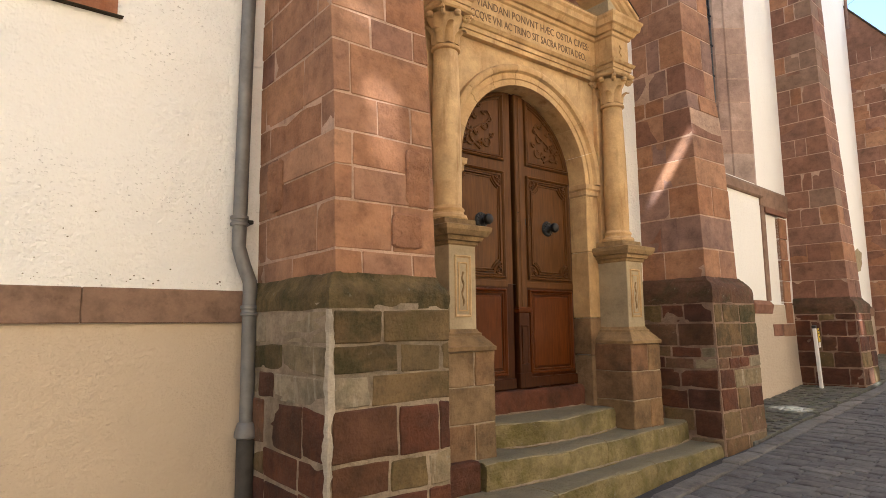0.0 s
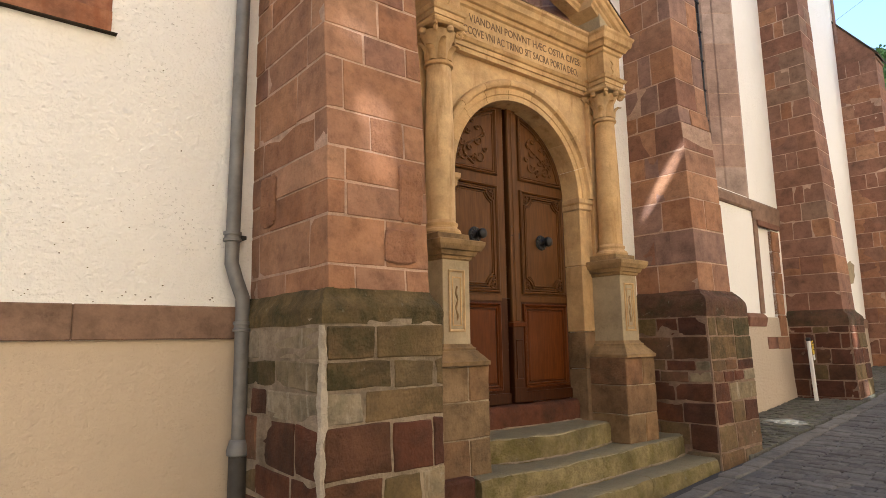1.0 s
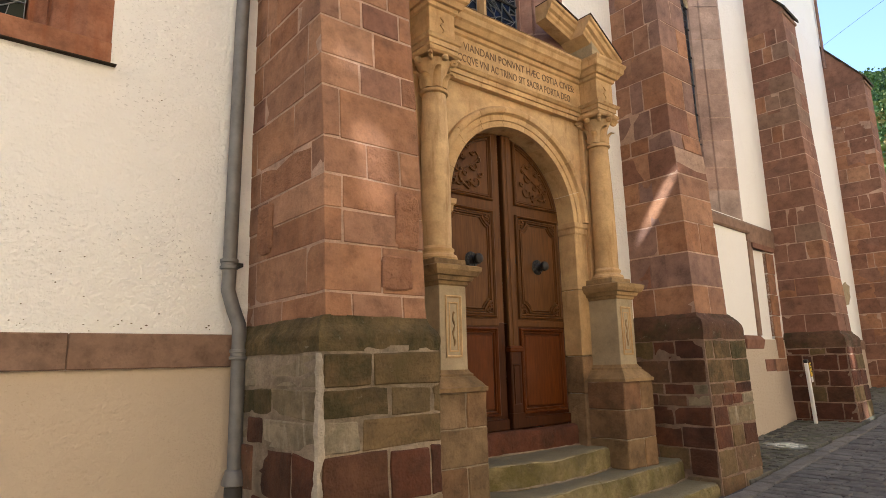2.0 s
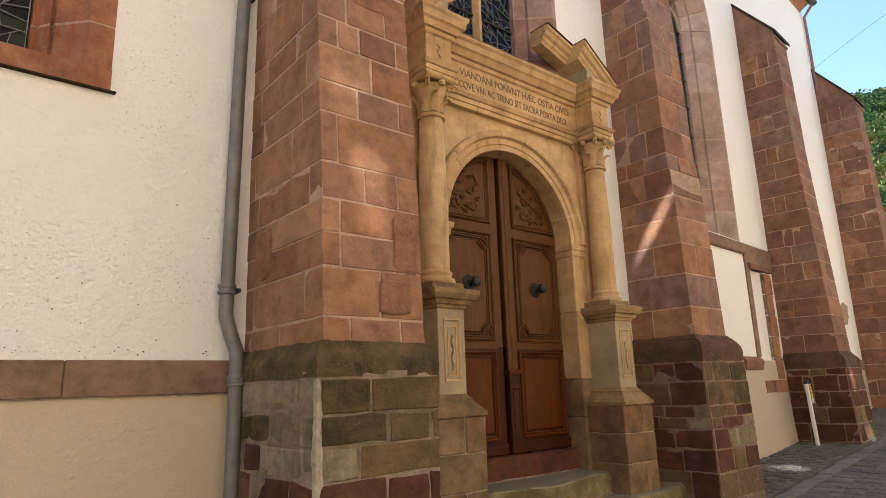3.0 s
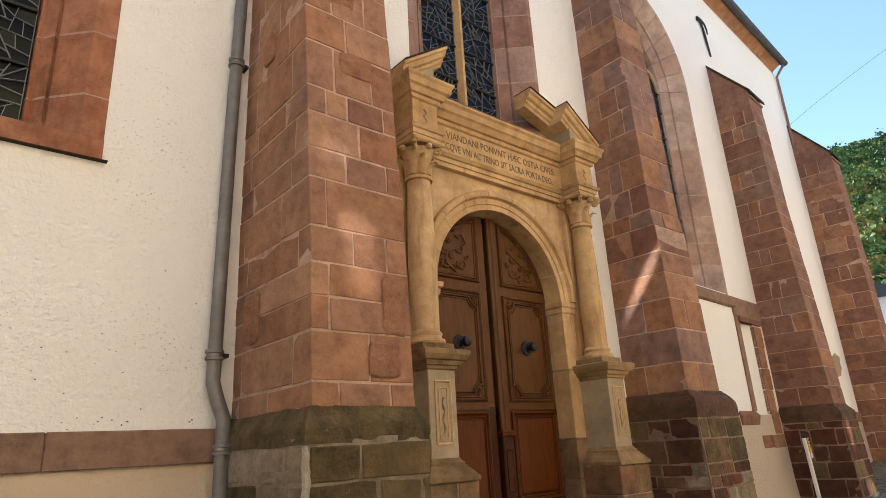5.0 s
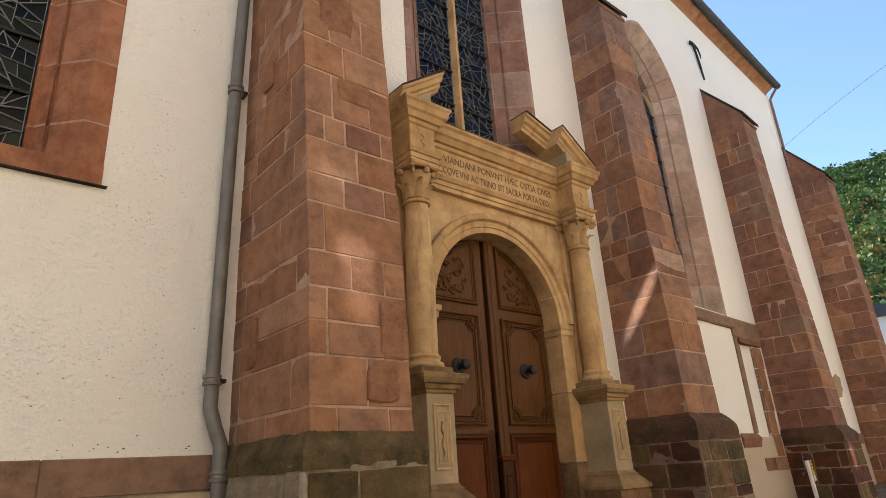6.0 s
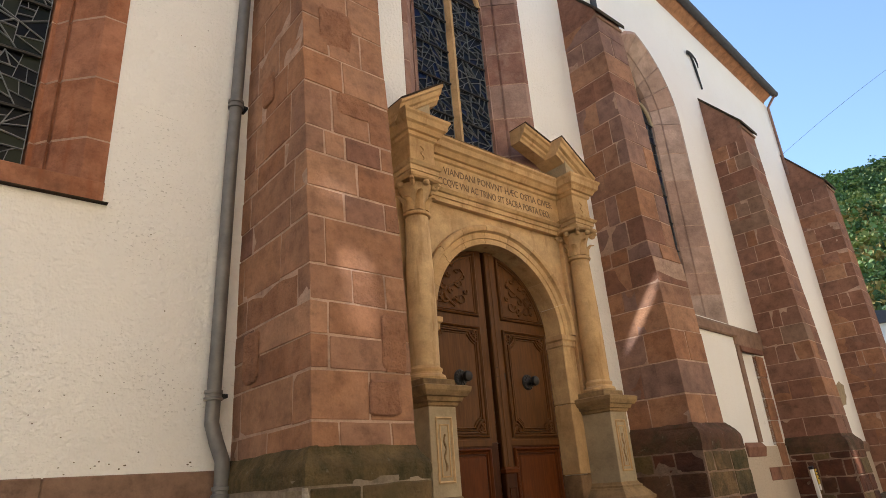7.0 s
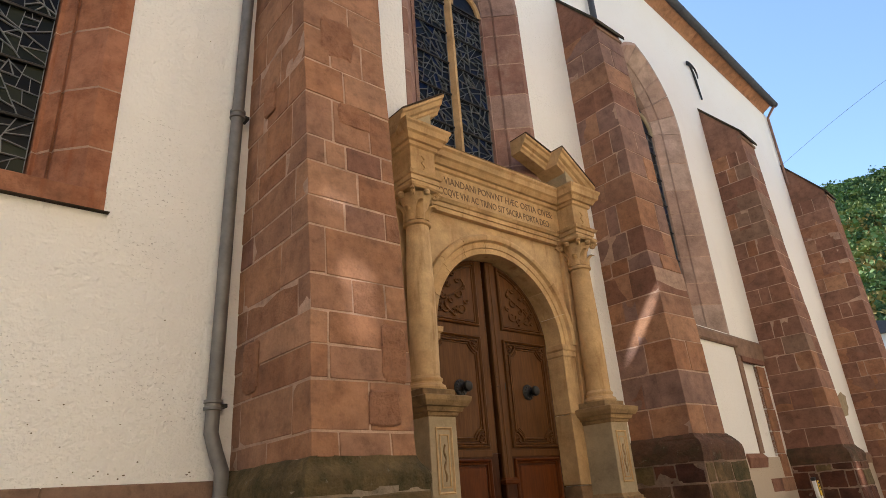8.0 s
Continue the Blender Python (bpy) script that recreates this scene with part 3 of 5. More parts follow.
    if cap:
        zf, zw, over = cap
        yf = f(zf)
        head = loft(bmesh.new(), [[(x0 + 0.002, yf, zt - 0.01), (x0 + 0.002, yf, zf), (x0 + 0.002, 0.03, zw), (x0 + 0.002, 0.03, zt - 0.01)],
                                  [(far(zt) - 0.002, yf, zt - 0.01), (far(zt) - 0.002, yf, zf), (far(zt) - 0.002, 0.03, zw), (far(zt) - 0.002, 0.03, zt - 0.01)]])
        part("gable_stone", head, M_DEEP, th)
        s = (zw - zf) / (0.03 - yf)
        cs = bmesh.new()
        o = over
        loft(cs, [[(x, yf - o, zf - o * s), (x, yf - o, zf - o * s + 0.06), (x, 0.03, zw + 0.06), (x, 0.03, zw)] for x in (x0 - 0.02, far(zt) + 0.05)])
        part("cap_slab", bevel_all(cs, 0.008), M_CAP, th, "dark weathered sloping cap slab")
        part("cap_moulding", box(x0 - 0.006, far(zt) + 0.012, yf - o * 0.5, yf + 0.05, zf - 0.05 - o * s, zf - o * s - 0.004, 0.008), M_TRIM, th)
    return th


R = random.Random(5)
P1 = [(1.76, 1.89, (.25, .75), (.5, .9), None), (1.89, 2.15, (.55,), (.2, .88), None),
      (2.15, 2.335, (.17,), (.72,), [M_PINK, M_PINK, M_PINK, M_PURPLE]), (2.335, 2.52, (.17,), (.72,), [M_PINK, M_PINK, M_PINK, M_PURPLE]),
      (2.52, 2.73, (.42, .77), (.14, .85), [M_PINK, M_ROUGH, M_PINK]), (2.73, 3.025, (.16,), (.36, .92), None), (3.025, 3.22, (.38, .84), (.22, .8), [M_PINK, M_DEEP, M_ROUGH, M_PINK]),
      (3.22, 3.46, (.55,), (.16, .85), None), (3.46, 3.64, (.2, .43, .85), (.3, .75), [M_PINK, M_PINK, M_DEEP, M_PINK]), (3.64, 3.97, (.3, .73), (.2, .62, .8), None),
      (3.97, 4.24, (.45,), (.25, .7), None), (4.24, 4.54, (.3, .7), (.4, .8), None), (4.54, 4.85, (.55,), (.2, .7), None), (4.85, 5.15, (.35,), (.4,), None),
      (5.15, 5.45, (.6,), (.3, .7), None), (5.45, 5.78, (.3,), (.5,), None), (5.78, 6.1, (.5,), (.3, .8), None), (6.1, 6.45, (.4,), (.5,), None)]
B1 = [(-0.05, 0.25, (.4, .8), (.5,), M_BASE), (0.25, 0.47, (.5,), (.4, .8), M_BASE), (0.47, 0.67, (.35, .8), (.3, .7), M_BASE), (0.67, 0.84, (.48, .8), (.3, .72), [M_BASE, M_OLIVE, M_GREY, M_BASE]),
      (0.84, 1.10, (.55, .9), (.26, .72), [M_BASE, M_BASE, M_BASE, M_BASE, M_BASE, M_MIX]), (1.10, 1.26, (.32,), (.6, .8), [M_GREY, M_OLIVE, M_OLIVE, M_GREY, M_BASE]), (1.26, 1.41, (.55, .92), (.5,), [M_MOSS, M_OLIVE, M_OLIVE, M_GREY]),
      (1.41, 1.59, (.42,), (.72,), [M_MOSS, M_OLIVE, M_OLIVE, M_GREY, M_GREY])]
first_buttress = buttress(NAVE, "red sandstone buttress on a mossy stone plinth beside the portal", 4.022, 4.655, [(1.76, 0.995), (2.6, 0.965), (4.7, 0.81), (6.5, 0.75)], P1,
         (3.965, 4.715, 1.045, 1.035, (-0.2, 1.62), B1, M_MOSS, 0.028), (6.55, 7.4, 0.08), R, M_MORTAR_P)


def inset(parent, side, c, rx, rz, depth, label):
    """A roughly tooled, rounded repair stone let into a face."""
    pts = []
    for k in range(22):
        a = 2 * math.pi * k / 22
        ca, sa = math.cos(a), math.sin(a)
        pts.append((rx * math.copysign(abs(ca) ** 0.32, ca) * R.uniform(0.92, 1.05), rz * math.copysign(abs(sa) ** 0.32, sa) * R.uniform(0.92, 1.05)))
    if side:
        rings = [[(c[0] - d, c[1] + p * k, c[2] + q * k) for p, q in pts] for d, k in ((-0.03, 1.0), (0.004, 1.0), (0.011, 0.9), (0.009, 0.45))]
    else:
        rings = [[(c[0] + p * k, c[1] - d, c[2] + q * k) for p, q in pts] for d, k in ((-0.03, 1.0), (0.004, 1.0), (0.011, 0.9), (0.009, 0.45))]
    part("repair_stone", roughen(loft(bmesh.new(), rings), 1, 0.006, 26), M_ROUGH, parent, label)


inset(first_buttress, True, (4.015, -0.255, 2.345), 0.105, 0.155, 0, "rough dark red oval repair stone")
inset(first_buttress, True, (4.015, -0.36, 4.18), 0.085, 0.12, 0, "rough dark red repair stone")
inset(first_buttress, False, (4.462, -0.994, 2.01), 0.10, 0.095, 0, "rough dark red oval repair stone")
inset(first_buttress, False, (4.545, -0.983, 2.315), 0.082, 0.165, 0, "tall rough dark red repair stone")
inset(first_buttress, False, (4.375, -0.872, 3.885), 0.125, 0.085, 0, "rough tooled red repair stone")
inset(first_buttress, False, (4.27, -0.826, 4.50), 0.125, 0.17, 0, "large rough dark red repair stone")


def corner_smear(parent, x0, yf, z0, z1):
    """Lime mortar smeared unevenly over the plinth's worn corner."""
    rings = []
    for i in range(61):
        z = z0 + (z1 - z0) * i / 60
        n1 = noise.noise(Vector((z * 7, 1.3, 0))) + 0.6 * noise.noise(Vector((z * 23, 4.1, 0)))
        n2 = noise.noise(Vector((z * 6, 7.7, 2))) + 0.6 * noise.noise(Vector((z * 21, 9.1, 2)))
        a, b = max(0.012, 0.030 + 0.028 * n1), max(0.010, 0.030 + 0.034 * n2)
        e = 0.004 + 0.003 * n1
        rings.append([(x0 + a, yf + 0.012, z), (x0 + a, yf - 0.003, z), (x0 + a * 0.6, yf - 0.007 - e * 0.3, z), (x0 - 0.001, yf - 0.004, z), (x0 - 0.007 - e * 0.3, yf + b * 0.6, z), (x0 - 0.004, yf + b, z), (x0 + 0.012, yf + b, z)])
    part("mortar_smear", loft(bmesh.new(), rings), M_SMEAR, parent, "pale mortar smeared over the corner", True)


corner_smear(first_buttress, 3.965, -1.043, 0.20, 1.585)


def random_courses(zs, rnd, wide, deep, mats, nf=(0, 1), ns=(1, 2)):
    out = []
    for a, b in zip(zs, zs[1:]):
        k, q = rnd.randint(*nf), rnd.randint(*ns)
        fc = sorted((i + 1) / (k + 1) + rnd.uniform(-.16, .16) for i in range(k))
        sc = sorted((i + 1) / (q + 1) + rnd.uniform(-.13, .13) for i in range(q))
        out.append((a, b, fc, sc, [rnd.choice(mats) for _ in range(6)]))
    return out


Z2 = [1.93, 2.22, 2.55, 2.86, 3.13, 3.36, 3.65, 3.83, 4.12, 4.47, 4.78, 5.08, 5.40, 5.72, 6.02, 6.32, 6.62, 6.88]
B2 = [(0.05, 0.45, (.55,), (.45,), M_MIX), (0.45, 0.69, (.4,), (.35, .75), [M_MIX, M_MIX, M_BASE, M_BASE]), (0.69, 0.89, (.38, .66), (.42, .85), [M_BASE, M_MIX, M_BASE, M_BASE]),
      (0.89, 1.07, (.35,), (.5,), [M_BASE, M_GREY, M_BASE, M_BASE]), (1.07, 1.175, (.25, .5, .74), (.3, .7), [M_MIX, M_BASE, M_BASE, M_GREY]), (1.175, 1.28, (.32, .6), (.2, .6), [M_MIX, M_MIX, M_BASE, M_GREY, M_BASE]),
      (1.28, 1.50, (.6,), (.5,), [M_MOSS, M_MOSS, M_BASE, M_BASE, M_MIX]), (1.50, 1.69, (.2, .6), (.4, .7), [M_OLIVE, M_MOSS, M_MOSS, M_BASE, M_BASE])]
buttress(NAVE, "tall red sandstone buttress with a sloping cap on a mossy plinth", 8.17, 8.79, [(1.93, 0.68), (3.64, 0.63), (3.66, 0.60), (5.2, 0.58), (7.0, 0.51)],
         random_courses(Z2, R, .6, .7, [M_PINK, M_PINK, M_PINK, M_PURPLE, M_PURPLE, M_DEEP]), (8.11, 8.93, 0.82, 0.765, (0.0, 1.70), B2, M_REDTOP, 0.02), (6.97, 7.72, 0.05), R, narrow=0.10)
Z3 = [1.84] + [1.84 + 0.268 * i for i in range(1, 19)]
B3 = random_courses([0.3, 0.62, 0.86, 1.08, 1.30, 1.52, 1.62], R, .7, .8, [M_BASE, M_BASE, M_BASE, M_OLIVE], (1, 2), (2, 3))
buttress(CHOIR, "tall red sandstone buttress of the choir on a dark plinth", 3.42, 4.03, [(1.84, 0.73), (3.3, 0.665), (5.0, 0.59), (7.0, 0.555)],
         random_courses(Z3, R, .6, .7, [M_DEEP, M_DEEP, M_DEEP, M_DEEP, M_TRIM, M_PINK]), (3.36, 4.14, 0.86, 0.80, (0.3, 1.62), B3, M_REDTOP, 0.015), (6.98, 7.74, 0.05), R)
Z4 = [0.5] + [0.5 + 0.30 * i for i in range(1, 23)]
B4 = random_courses([-0.3, 0.1, 0.42], R, .6, .8, [M_BASE], (1, 1), (2, 2))
buttress(CHOIR, "red sandstone corner buttress at the end of the choir", 7.90, 8.5, [(0.5, 0.76), (7.2, 0.68)], random_courses(Z4, R, .6, .7, [M_DEEP, M_DEEP, M_DEEP, M_PINK, M_ROUGH], (0, 1), (1, 2)),
         (7.87, 8.53, 0.79, 0.78, (-0.3, 0.42), B4, M_DEEP, 0.0), (7.18, 8.12, 0.06), R)


# ---- windows ----
def clip_split(poly, p, d):
    """Cut a convex outline in two along the line through p."""
    nrm = Vector((-d.y, d.x))
    a, b = [], []
    for i in range(len(poly)):
        q, r = poly[i], poly[(i + 1) % len(poly)]
        s, t = (q - p).dot(nrm), (r - p).dot(nrm)
        (a if s >= 0 else b).append(q)
        if s * t < 0:
            x = q + (r - q) * (s / (s - t))
            a.append(x)
            b.append(x)
    return a, b


def poly_area(p):
    return 0.5 * abs(sum(p[i].x * p[(i + 1) % len(p)].y - p[(i + 1) % len(p)].x * p[i].y for i in range(len(p))))


def shatter(poly, least, rnd):
    if poly_area(poly) < least * rnd.uniform(0.6, 2.2):
        return [poly]
    c = sum(poly, Vector((0, 0))) / len(poly)
    lx = max(q.x for q in poly) - min(q.x for q in poly)
    lz = max(q.y for q in poly) - min(q.y for q in poly)
    ang = rnd.gauss(0.0 if lz > lx else math.pi / 2, 0.5)
    a, b = clip_split(poly, c + Vector((rnd.uniform(-.12, .12) * lx, rnd.uniform(-.12, .12) * lz)), Vector((math.cos(ang), math.sin(ang))))
    return [r for q in (a, b) if len(q) > 2 for r in shatter(q, least, rnd)]


def window(name, m, d, glass_w, yg, label, material, glass, rnd, jamb_mat, face=0.12, rows=0.40, least=0.0075, sill=True, built_to=99, splay=False, lead=None):
    th = thing(name, label, "window", m, kind="structure")
    cx, w, z0, spring, rise = d["cx"], d["w"], d["z0"], d["spring"], d["rise"]
    Rr = (rise * rise + w * w) / (2 * w)
    inner = w - glass_w
    sec = [(0, -0.006), (face, -0.006), (face + 0.012, 0.035), (face + (inner - face) * 0.12, yg * 0.36), (face + (inner - face) * 0.28, yg * 0.50), (face + (inner - face) * 0.46, yg * 0.54), (face + (inner - face) * 0.50, yg * 0.50), (face + (inner - face) * 0.54, yg * 0.60), (face + (inner - face) * 0.62, yg * 0.80), (face + (inner - face) * 0.80, yg * 0.88), (inner - 0.02, yg * 0.86), (inner, yg + 0.08), (0, yg + 0.08)]
    if splay:
        k = inner - face
        sec = [(0, -0.006), (face, -0.006), (face + 0.56 * k, yg * 0.56), (face + 0.575 * k, yg * 0.68), (face + 0.62 * k, yg * 0.68), (face + 0.635 * k, yg * 0.60), (inner - 0.045, yg * 0.90), (inner - 0.02, yg * 0.86), (inner, yg + 0.08), (0, yg + 0.08)]
    # upright jamb stones, then the stones of the pointed head
    for s in (-1, 1):
        zs, z = [z0], z0
        while z < spring - 0.25:
            z += rnd.uniform(0.30, 0.52)
            zs.append(min(z, spring))
        zs[-1] = spring
        for za, zb in zip(zs, zs[1:]):
            if zb - za < 0.05:
                continue
            part("jamb_stone", bevel_all(loft(bmesh.new(), [[(cx + s * (w - q), y, z) for q, y in sec] for z in (za + 0.004, zb - 0.004)]), 0.003), jamb_mat, th)
            if zb < spring:
                part("mortar_joint", loft(bmesh.new(), [[(cx + s * (w - q - 0.002), y + (0.0015 if y < yg else -0.002), z) for q, y in sec] for z in (zb - 0.008, zb + 0.008)]), M_MORTAR, th)
        for k in range(5):
            rings = []
            for i in range(4):
                t = (k + (0.012 + 0.976 * i / 3)) / 5
                ring = []
                for q, y in sec:
                    am = math.acos(min(1, (Rr - w) / (Rr - q)))
                    ring.append((cx + s * (w - Rr + (Rr - q) * math.cos(am * t)), y, spring + (Rr - q) * math.sin(am * t)))
                rings.append(ring)
            part("arch_stone", loft(bmesh.new(), rings), jamb_mat, th)
    if sill:
        part("window_sill", loft(bmesh.new(), [[(x, -0.010, z0), (x, -0.010, z0 + 0.130), (x, -0.004, z0 + 0.138), (x, 0.035, z0 + 0.150), (x, yg + 0.05, z0 + 0.26), (x, yg + 0.05, z0)] for x in (cx - w - 0.002, cx + w + 0.002)]), jamb_mat, th)
        part("drip_edge", box(cx - w - 0.03, cx + w + 0.03, -0.043, 0.02, z0 - 0.006, z0 - 0.001, 0.0015), M_CAP, th, "dark drip edge under the sill")
    zg = z0 + 0.24
    part("mullion", loft(bmesh.new(), [[(cx + x, y, z) for x, y in ((-0.055, yg + 0.05), (-0.05, yg - 0.01), (-0.016, yg - 0.07), (0.016, yg - 0.07), (0.05, yg - 0.01), (0.055, yg + 0.05))] for z in (zg - 0.03, spring + 0.9)]), material, th)
    came, bars = bmesh.new(), bmesh.new()
    nth = 0
    hs = spring - 0.05
    lw = (glass_w - 0.055)
    for s in (-1, 1):
        c = cx + s * (0.055 + lw / 2)
        z = zg
        while z < hs - 0.05:
            zb = min(z + rows, hs)
            tubs = [(c - lw / 2, yg - 0.018, zb), (c + lw / 2, yg - 0.018, zb)]
            tube(tubs, 0.013, 6, bars)
            for poly in shatter([Vector((c - lw / 2, z)), Vector((c + lw / 2, z)), Vector((c + lw / 2, zb)), Vector((c - lw / 2, zb))], least, rnd):
                mid = sum(poly, Vector((0, 0))) / len(poly)
                if zb < built_to:
                    part("pane", slab_xz([tuple(mid + (q - mid) * 0.97) for q in poly], yg, yg + 0.006), glass, th)
                nth = (nth + 1) % 23
                for i in range(len(poly)):
                    a, b = poly[i], poly[(i + 1) % len(poly)]
                    if (b - a).length > 0.01:
                        e = (b - a).normalized() * (0.0018 + 0.00003 * nth + 0.00001 * i)
                        nn = Vector((-e.y, e.x))
                        slab_xz([tuple(a + nn), tuple(b + nn), tuple(b - nn), tuple(a - nn)], yg - 0.010 - 0.0003 * nth - 0.00005 * i, yg + 0.008 + 0.0001 * nth, bm=came)
            z = zb
        head = [(c - lw / 2, hs)] + [(c + lw / 2 * math.cos(math.pi - math.pi * i / 12), hs + lw * 0.62 * math.sin(math.pi * i / 12)) for i in range(1, 12)] + [(c + lw / 2, hs)]
        part("head_pane", slab_xz(head, yg, yg + 0.006), glass, th)
        part("tracery_arch", tube([(x, yg - 0.01, z) for x, z in head], 0.035, 8), material, th, "", True)
    part("lead_came", came, lead or M_LEAD, th, "grey lead lines")
    part("saddle_bars", bars, M_IRON, th, "dark iron saddle bars")
    zc = spring + 0.62
    eye = tube([(cx + 0.24 * math.cos(a), yg - 0.01, zc + 0.24 * math.sin(a)) for a in (2 * math.pi * i / 24 for i in range(25))], 0.04, 8)
    part("tracery_eye", eye, material, th, "", True)
    hp = pointed(cx, glass_w + 0.02, hs, spring, rise * 0.62)
    part("upper_pane", slab_xz(hp, yg + 0.03, yg + 0.036), glass, th)
    return th


window("window_1", NAVE, W_LEFT, 0.49, 0.28, "pointed stained-glass window in an orange sandstone frame", M_JAMB, M_GLASSG, random.Random(11), M_JAMB, 0.13, built_to=5.6, splay=True)
window("window_2", NAVE, W_MID, 0.50, 0.30, "two-light stained-glass window with red sandstone jambs above the portal", M_YELLOW, M_GLASS, random.Random(12), M_LIGHTSTONE, 0.06, rows=0.42, splay=True, lead=M_LEADD)
window("window_3", CHOIR, W_CHOIR, 0.58, 0.32, "tall pointed choir window with pale red sandstone frame", M_YGREY, M_GLASS, random.Random(13), M_PALEJAMB, 0.05, rows=0.45, least=0.03, sill=False, splay=True, lead=M_LEADD)

# ---- street and ground ----
def mound(x, y):
    """Wooded hillside that closes the street's end."""
    r = math.hypot(x - 2.5, y)
    a = math.degrees(math.atan2(y, x - 2.5))
    up = min(1.0, max(0.0, (r - 70) / 260.0))
    side = max(0.0, 1 - (max(0.0, abs(a - 8) - 22) / 30.0))
    return 107.0 * (up * up * (3 - 2 * up)) * side


GN = Nodes("street_stone")
gf = GN.noise(30, 5, 0.65)
gl = GN.noise(0.8, 4, 0.6)
gc = GN.mix(GN.ramp(gl, [(0.35, 0.0), (0.7, 1.0)]), (0.055, 0.048, 0.04), (0.08, 0.07, 0.058))
M_BED = GN.done(GN.mix(0.5, gc, GN.ramp(gf, [(0.3, 0.35), (0.7, 1.0)]), "MULTIPLY"), 0.9, GN.bump(gf, 0.6, 0.008))
M_SETT = stone_mat("grey_sett_stone", [(0.165, 0.150, 0.134), (0.134, 0.122, 0.110), (0.185, 0.166, 0.146), (0.146, 0.130, 0.114)], stain=(0.07, 0.06, 0.05), relief=0.9)
M_KERB = stone_mat("pale_gutter_stone", [(0.205, 0.18, 0.15), (0.18, 0.158, 0.132)], stain=(0.10, 0.085, 0.07), relief=0.9)
M_PEBBLE = stone_mat("dark_small_sett", [(0.13, 0.115, 0.09), (0.16, 0.14, 0.11), (0.11, 0.10, 0.08)], stain=(0.05, 0.05, 0.035), moss=(0.09, 0.10, 0.045), moss_level=0.6, relief=0.9)

xs = [-400, -200, -100, -60, -30] + [-20 + 2 * i for i in range(28)] + [40, 50, 60, 70] + [80 + 12 * i for i in range(26)] + [420, 480, 600, 800, 1200]
ys = [-900, -600, -400, -300] + [-200 + 12 * i for i in range(14)] + [-28, -20, -12, -8, -4, -2, 0, 2, 4, 8, 14, 20, 30] + [44 + 12 * i for i in range(18)] + [300, 420, 600, 900]
gb = bmesh.new()
grid = [[gb.verts.new((x, y, slope(x) + mound(x, y) - 0.04)) for y in ys] for x in xs]
for i in range(len(xs) - 1):
    for j in range(len(ys) - 1):
        gb.faces.new((grid[i][j], grid[i + 1][j], grid[i + 1][j + 1], grid[i][j + 1]))
ground = part("ground", gb, M_BED, smooth=True)
tagged(ground, "grey earth and joint sand under the sloping street", "ground", kind="structure")


# ---- portal ----
portal = thing("portal", "yellow sandstone renaissance portal with columns and inscribed frieze", "portal")
YF = 3.41                                     # face of the arch wall
R_IN, R_OUT = 0.775, 0.95
# plain wall behind the columns, left and right of the arch, and above it
for s in (-1, 1):
    a, b = sorted((DOOR_X + s * R_OUT, DOOR_X + s * 1.24))
    zz = 0.55
    for h in (0.62, 0.55, 0.48, 0.60):
        part("pier_stone", box(a + 0.002, b - 0.002, YF + 0.02, 3.60, zz + 0.002, zz + h - 0.002, 0.004), M_YBASE if zz < 1.0 else M_YELLOW, portal)
        zz += h
    part("pilaster", box(*sorted((DOOR_X + s * 0.95, DOOR_X + s * 1.20)), 3.375, 3.44, 2.20, 3.88, 0.006), M_YELLOW, portal)
# spandrel: the wall over the arch
n_s = 24
sp = [(DOOR_X + R_OUT * math.cos(math.pi * i / n_s), SPRING + R_OUT * math.sin(math.pi * i / n_s)) for i in range(n_s + 1)]
spb = bmesh.new()
for y in (YF + 0.015, 3.6):
    lo_v = [spb.verts.new((x, y, z)) for x, z in sp]
    hi_v = [spb.verts.new((DOOR_X + 1.24 * math.cos(math.pi * i / n_s), y, 3.92)) for i in range(n_s + 1)]
    for i in range(n_s):
        spb.faces.new((lo_v[i], lo_v[i + 1], hi_v[i + 1], hi_v[i]))
part("spandrel", spb, M_YELLOW, portal)

# jambs below the impost, with a reveal up to the door
for s in (-1, 1):
    zz = 0.50
    for i, h in enumerate((0.72, 0.34, 0.62, 0.545)):
        top = min(zz + h, 2.72)
        part("jamb_stone", box(*sorted((DOOR_X + s * R_IN, DOOR_X + s * (R_OUT + 0.0))), YF, 3.62, zz + 0.002, top - 0.002, 0.006), M_YBASE if i < 2 else M_YELLOW, portal)
        zz += h
    part("impost", tier(*sorted((DOOR_X + s * R_IN, DOOR_X + s * R_OUT)), YF, 3.62, [(2.715, 0.0), (2.73, 0.012), (2.77, 0.014), (2.785, 0.03), (2.825, 0.034), (2.83, 0.0)]), M_YELLOW, portal)
# voussoirs with a moulded front
prof = [(R_IN, 3.62), (R_IN, YF), (R_IN + 0.05, YF), (R_IN + 0.055, YF - 0.012), (R_IN + 0.105, YF - 0.012), (R_IN + 0.112, YF - 0.022), (R_IN + 0.118, YF - 0.045), (R_IN + 0.140, YF - 0.056), (R_IN + 0.160, YF - 0.054), (R_OUT, YF - 0.040), (R_OUT + 0.002, 3.62)]
N_V = 9
for k in range(N_V):
    rings = []
    for i in range(7):
        a = math.pi * (k + 0.006 + 0.988 * i / 6) / N_V
        rings.append([(DOOR_X + r * math.cos(a), y, SPRING + r * math.sin(a)) for r, y in prof])
    part("voussoir", loft(bmesh.new(), rings), M_YELLOW, portal, smooth=True)

